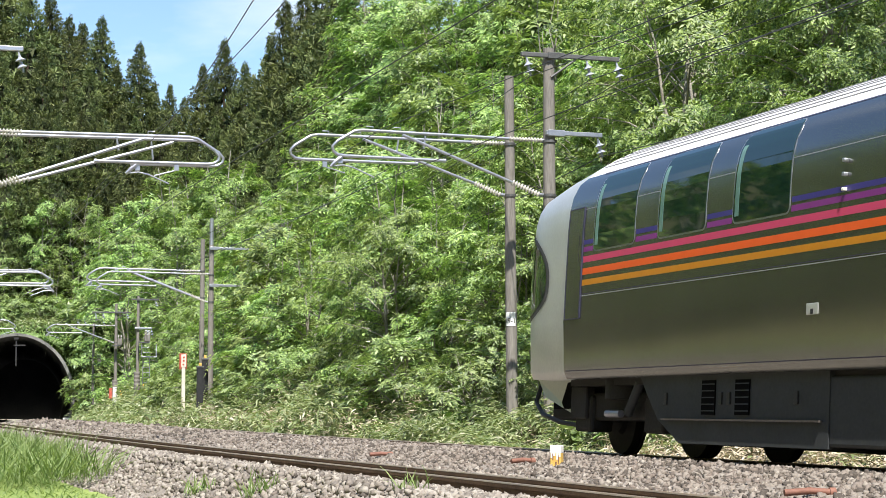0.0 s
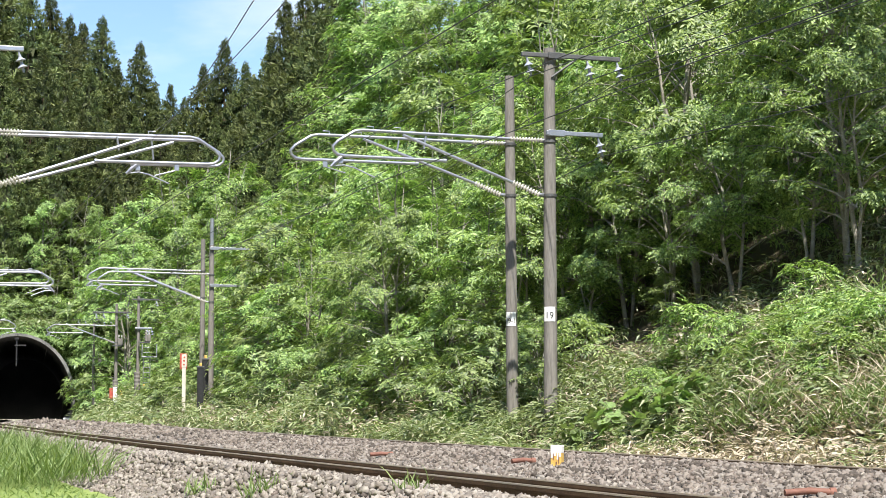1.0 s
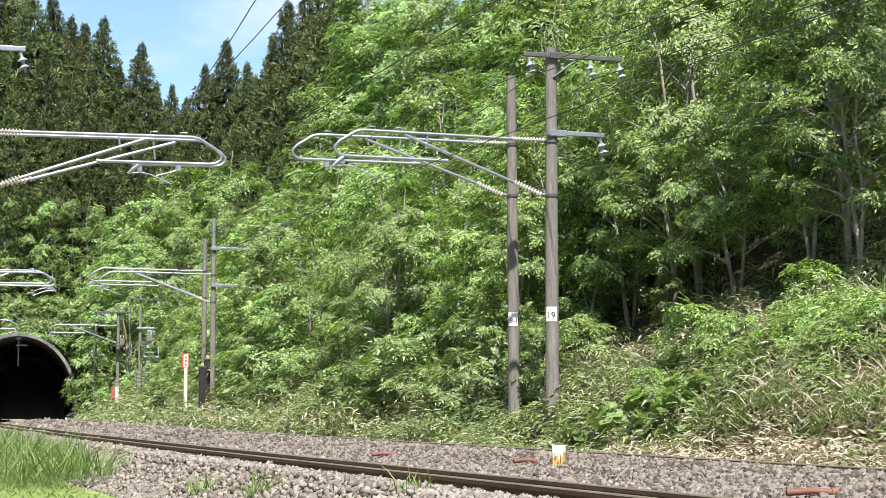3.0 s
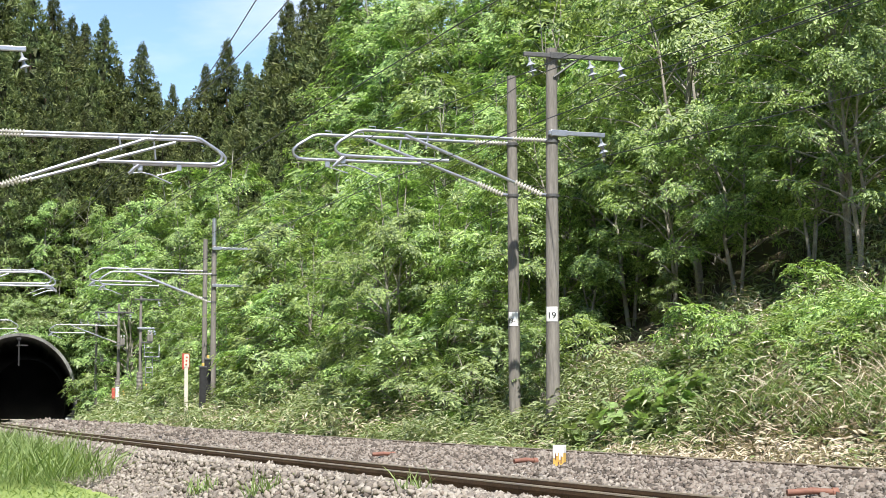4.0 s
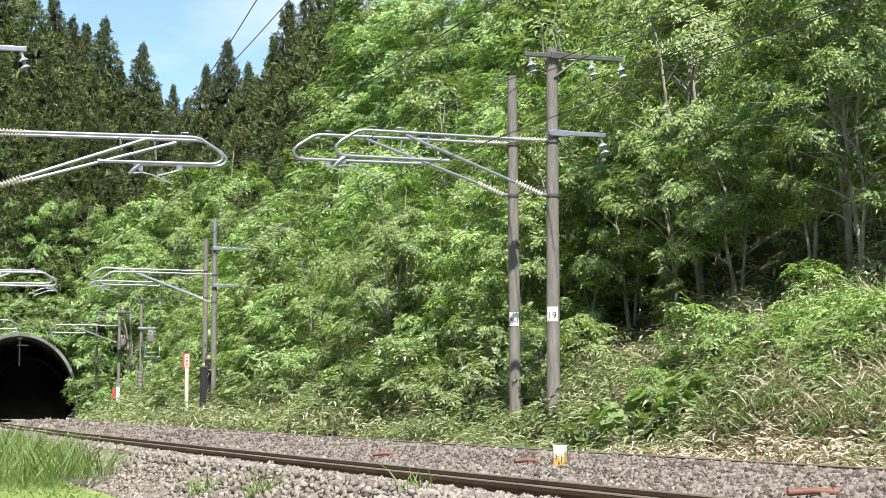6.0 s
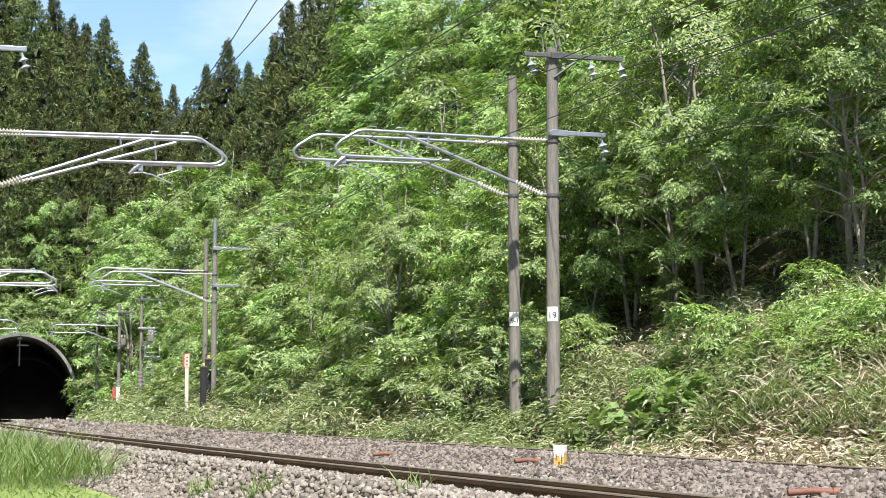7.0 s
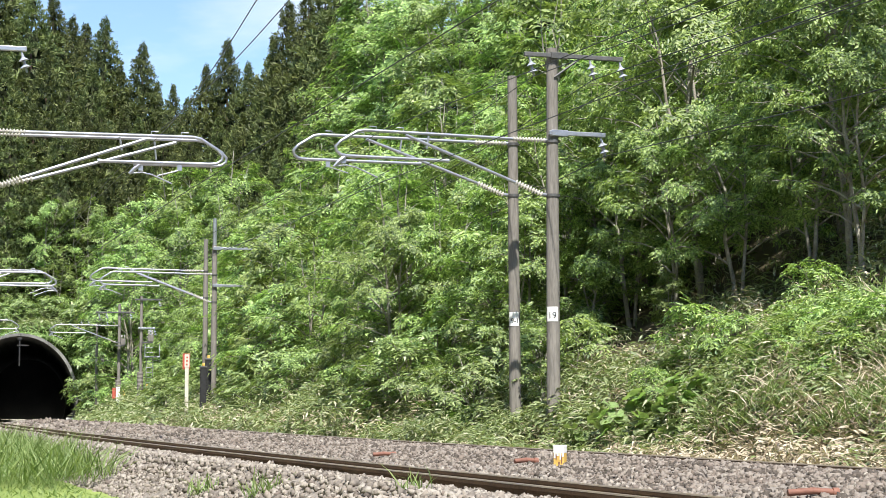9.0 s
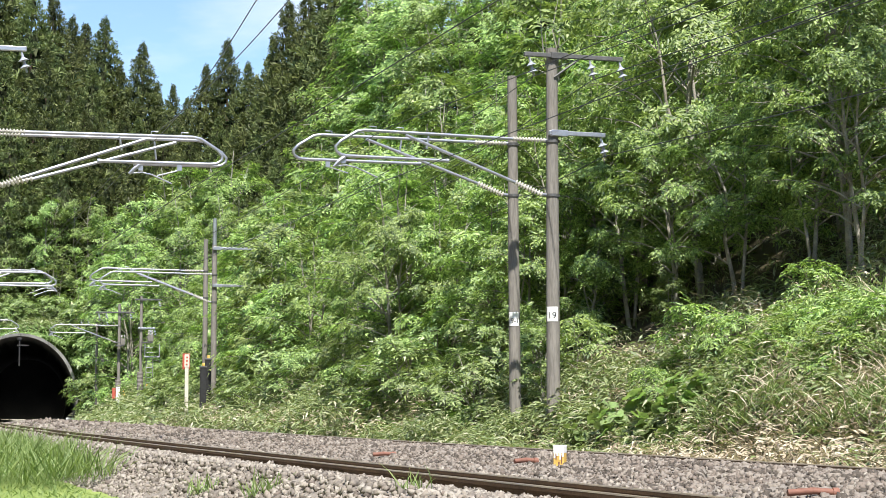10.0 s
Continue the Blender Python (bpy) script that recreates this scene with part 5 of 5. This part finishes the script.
make_pole(63.0, -2.1, 8.0, GREY_POLE, 0.10, (5.0, 6.15), flip=1.0)
make_pole(104.0, -2.6, 8.0, GREY_POLE, 0.105, (5.6, 5.9), flip=1.0)
make_pole(112.0, 9.7, 7.5, GREY_POLE, 0.10, (4.6, 6.0), crossarms=((6.9, -1.6, 1.0, (-1.4, -0.9, 0.7), STEEL_DARK),))
make_pole(96.0, 9.9, 7.1, GREY_POLE, 0.09, crossarms=((6.9, -0.4, 1.2, (1.0,), STEEL_DARK), (5.2, -0.2, 0.8, (0.5, 0.75), GALV)))
make_pole(128.0, 8.9, 7.2, GREY_POLE, 0.10, crossarms=((7.1, -1.3, 1.3, (-1.2, -0.7, 0.7, 1.2), STEEL_DARK),))


def build_wires():
    def line(name, pts, r, label, cat="overhead wire"):
        w = tube(name, pts, r, WIRE, sides=6)
        tagged(w, label, cat, "overhead wires")

    def run(name, stops, r, sag, label):
        pts = []
        for (t0, o0, z0), (t1, o1, z1) in zip(stops, stops[1:]):
            a, b = track(t0, o0), track(t1, o1)
            for k in range(8):
                u = k / 8
                p = a.lerp(b, u)
                p.z = (z0 + grade(t0)) * (1 - u) + (z1 + grade(t1)) * u - sag * 4 * u * (1 - u)
                pts.append(p)
        pts.append(track(*stops[-1]))
        line(name, pts, r, label)

    run("contact_wire", [(-40, 5.0, 5.0), (19.4, 5.5, 5.05), (60, 5.3, 5.0), (112, 5.2, 5.0), (150, 5.2, 5.0)], 0.0075, 0.0, "dark contact wire over the far track")
    run("messenger_wire", [(-40, 5.0, 6.0), (19.4, 5.55, 6.12), (60, 5.3, 6.0), (112, 5.2, 6.1), (141, 5.2, 5.6)], 0.0075, 0.35, "dark messenger wire over the far track")
    run("contact_wire", [(-40, 0.4, 5.0), (20.4, 1.7, 4.80), (60.5, 1.7, 5.0), (104, 1.5, 5.0), (150, 0.5, 5.0)], 0.0075, 0.0, "dark contact wire over the near track")
    run("messenger_wire", [(-40, -4.6, 5.7), (5, -0.25, 5.36), (20.4, 1.25, 5.97), (60.5, 1.3, 6.0), (104, 1.4, 6.0), (141, 1.4, 5.6)], 0.0075, 0.12, "dark messenger wire over the near track")
    run("messenger_wire", [(-40, -3.6, 5.7), (5, 0.10, 5.34), (22.6, 1.35, 6.2), (63, 1.3, 6.2)], 0.0075, 0.12, "dark messenger wire over the near track")
    for o, z, z2 in ((POLE_OFF + 0.88, 7.35, 6.6), (POLE_OFF + 1.55, 7.35, 6.6), (POLE_OFF + 1.1, 5.75, 5.1), (POLE_OFF - 0.45, 7.35, 7.0)):
        run("feeder_cable", [(-40, o, z), (19.3, o, z), (59.7, o + 0.7, z2), (96, o + 1.5, z2), (128, o + 0.6, z2)], 0.009, 0.45, "black feeder cable strung between poles")


build_wires()


# ---- small things by the line ----
def build_small():
    # yellow marker in the ballast
    t, o = 3.1, 2.85
    p = track(t, o)
    mk = thing("marker_post", Matrix.Translation((p.x, p.y, ballast_z(t, o) - 0.03)) @ pose(0, 0, 0, 0, 0, -22), "short worn yellow marker post with a white top in the ballast", "marker post")
    box("post", (0, 0, 0.09), (0.125, 0.10, 0.20), YELLOW, mk, bevel=0.008)
    cap = box("cap", (0, 0, 0.215), (0.129, 0.104, 0.09), WHITE, mk, bevel=0.008)
    for x, w, h in ((-0.045, 0.020, 0.06), (-0.015, 0.028, 0.035), (0.02, 0.018, 0.075), (0.048, 0.022, 0.045)):
        box("paint_run", (x, -0.0505, 0.175 - h / 2), (w, 0.004, h), WHITE, cap)
    for x, z, w, h in ((-0.03, 0.13, 0.012, 0.07), (0.035, 0.10, 0.010, 0.09), (0.005, 0.06, 0.016, 0.03)):
        box("rust_streak", (x, -0.0515, z), (w, 0.004, h), RUSTPIPE, mk)
    for t, o, turn, ln in ((8.8, 2.5, 12, 0.32), (3.9, 2.75, 25, 0.30), (-3.3, 2.4, 8, 0.42)):
        p = track(t, o)
        pp = thing("cable_pipe", Matrix.Translation((p.x, p.y, ballast_z(t, o) + 0.045)) @ pose(0, 0, 0, 0, 0, turn), "red-brown pipe end lying in the ballast", "pipe", "pipes in the ballast")
        tube("pipe", [(-ln / 2, 0, 0.0), (0, 0, 0.015), (ln / 2, 0, 0.0)], 0.028, RUSTPIPE, pp)
        tube("collar", [(ln / 2 - 0.05, 0, 0.0), (ln / 2, 0, 0.0)], 0.04, RUSTPIPE, pp)
    # white post with a red board
    t, o = 57.6, SPACING + 3.2
    p = track(t, o)
    z0 = ground_z(t, o)
    sg = thing("trackside_sign", Matrix.Translation((p.x, p.y, z0)) @ pose(0, 0, 0, 0, 0, 12), "white trackside post with a faded red board", "sign")
    box("post", (0, 0, 1.6), (0.14, 0.10, 3.2), CREAM, sg, bevel=0.01)
    box("panel", (0.0, -0.055, 3.02), (0.19, 0.02, 0.50), CREAM, sg, bevel=0.008)
    box("board", (-0.02, 0.02, 3.0), (0.29, 0.05, 0.62), RED, sg, bevel=0.01)
    for k in range(3):
        box("bar", (0.01 * (k - 1), -0.072, 2.88 + k * 0.14), (0.07, 0.02, 0.06), RED, sg)
    # dark boxes that stand in for the dark lower ends of the far poles
    for t, o, h in ((56.6, SPACING + 3.7, 2.7), (58.3, SPACING + 4.15, 2.65)):
        p = track(t, o)
        cs = thing("equipment_case", Matrix.Translation((p.x, p.y, ground_z(t, o))) @ pose(0, 0, 0, 0, 0, 12), "dark box standing in for the dark foot of a pole", "equipment case", "equipment cases")
        box("body", (0, 0, h / 2), (0.24, 0.3, h), BLACK, cs, bevel=0.015)
        box("lid", (0, 0, h + 0.03), (0.28, 0.34, 0.06), STEEL_DARK, cs, bevel=0.01)
        # plain yellow block for the yellow top, gives no light
        box("lamp", (0, -0.1, h + 0.12), (0.10, 0.10, 0.12), YELLOW, cs, bevel=0.02)
    # ladder with a platform beside a pole
    p = track(97.0, 10.5)
    z0 = ground_z(97.0, 10.5)
    ld = thing("ladder_platform", Matrix.Translation((p.x, p.y, z0)) @ pose(0, 0, 0, 0, 0, 12), "galvanised ladder with a small railed platform", "ladder")
    for x in (-0.2, 0.2):
        tube("rail", [(x, 0, 0), (x, 0, 3.6 - z0)], 0.025, GALV, ld)
    for k in range(14):
        tube("rung", [(-0.2, 0, 0.3 + k * 0.3), (0.2, 0, 0.3 + k * 0.3)], 0.015, GALV, ld, sides=6)
    box("platform", (0.15, 0, 3.55 - z0), (0.9, 0.7, 0.06), GALV, ld, bevel=0.01)
    for x in (-0.28, 0.58):
        tube("guard_rail", [(x, -0.3, 3.55 - z0), (x, -0.3, 4.3 - z0), (x, 0.3, 4.3 - z0), (x, 0.3, 3.55 - z0)], 0.016, GALV, ld, sides=6)
    p = track(111.0, 9.6)
    bx = thing("signal_case", Matrix.Translation((p.x, p.y, ground_z(111, 9.6))) @ pose(0, 0, 0, 0, 0, 12), "white and red signal case by the tunnel", "equipment case")
    box("body", (0, 0, 1.2), (0.24, 0.24, 1.1), WHITE, bx, bevel=0.02)
    box("panel", (-0.26, 0, 1.35), (0.22, 0.2, 0.7), RED, bx, bevel=0.02)
    box("leg", (0, 0, 0.3), (0.2, 0.2, 0.8), STEEL_DARK, bx)
    # fittings on the poles by the tunnel
    for t, o, z, w in ((111.6, 9.72, 4.9, 0.5), (95.6, 10.2, 4.6, 0.55), (127.6, 9.1, 4.0, 0.45)):
        p = track(t, o, 0)
        tf = thing("transformer", Matrix.Translation((p.x + 0.25, p.y - 0.2, z)) @ pose(0, 0, 0, 0, 0, 12), "small pale grey pole transformer with bushings", "transformer", "pole fittings")
        box("tank", (0, 0, 0), (w * 0.62, 0.28, 0.42), CONCRETE, tf, bevel=0.04)
        box("bracket", (-0.2, 0.15, -0.25), (w * 1.2, 0.5, 0.08), STEEL_DARK, tf, bevel=0.01)
        for x in (-0.15, 0.15):
            insulator("bushing", (x * 0.6, 0, 0.2), (x * 0.6, 0, 0.48), 3, 0.06, tf)
    for t, o in ((111.9, 9.66), (95.9, 9.86)):
        p = track(t, o)
        z0 = ground_z(t, o)
        sl = thing("climbing_guard", Matrix.Translation((p.x, p.y, z0)), "pale ringed guard sleeve round the foot of a pole", "pole guard", "pole fittings")
        bm = bmesh.new()
        pts, rad = [], []
        for k in range(15):
            pts.append((0, 0, 0.7 + k * 0.11))
            rad.append(0.19 if k % 2 else 0.165)
        add_tube(bm, pts, rad, 14)
        part("sleeve", bm, CONCRETE, sl)
        tube("guy_guard", [(0.5, -0.3, 0.2), (0.45, -0.25, 1.5)], 0.07, YELLOW, sl)
    # large soft leaves at the edge of the bank
    rng = random.Random(4)
    for t, o, n in ((11.0, 9.4, 7), (13.2, 9.0, 6), (9.2, 9.8, 5), (26.5, 8.9, 7), (28.0, 8.7, 6), (35, 8.6, 5), (31, 8.7, 5), (23.8, 8.7, 5)):
        p = track(t, o)
        bb = thing("butterbur", Matrix.Translation((p.x, p.y, ground_z(t, o))), "broad pale green butterbur leaves on the bank", "plant", "butterburs")
        for k in range(n):
            a, r, h, s = rng.uniform(0, 6.28), rng.uniform(0.1, 0.5), rng.uniform(0.45, 1.0), rng.uniform(0.10, 0.19)
            c = Vector((math.cos(a) * r, math.sin(a) * r, h))
            stalk = tube("stalk", [(0, 0, -0.05), (c.x * 0.4, c.y * 0.4, h * 0.6), c], 0.008, BIGLEAF, bb, sides=5)
            tilt = Matrix.Translation(c) @ pose(0, 0, 0, rng.uniform(-30, 30), rng.uniform(-30, 30), rng.uniform(0, 360))
            m = 19
            verts = [tilt @ Vector((0, 0, -0.15 * s))]
            for i in range(m):
                b = 2 * math.pi * i / m
                rr = s * (1 - 0.55 * math.exp(-((b - math.pi) / 0.35) ** 2)) * rng.uniform(0.93, 1.06)
                verts.append(tilt @ Vector((math.cos(b) * rr, math.sin(b) * rr, rng.uniform(-0.03, 0.03))))
            link_mesh("leaf", verts, [(0, 1 + i, 1 + (i + 1) % m) for i in range(m)], BIGLEAF, bb)


build_small()


# ---- what moves ----
def motions():
    rows = [(k * 0.5, coach_pose(k * 0.5)) for k in range(21)]
    walk(COACH, rows)


motions()
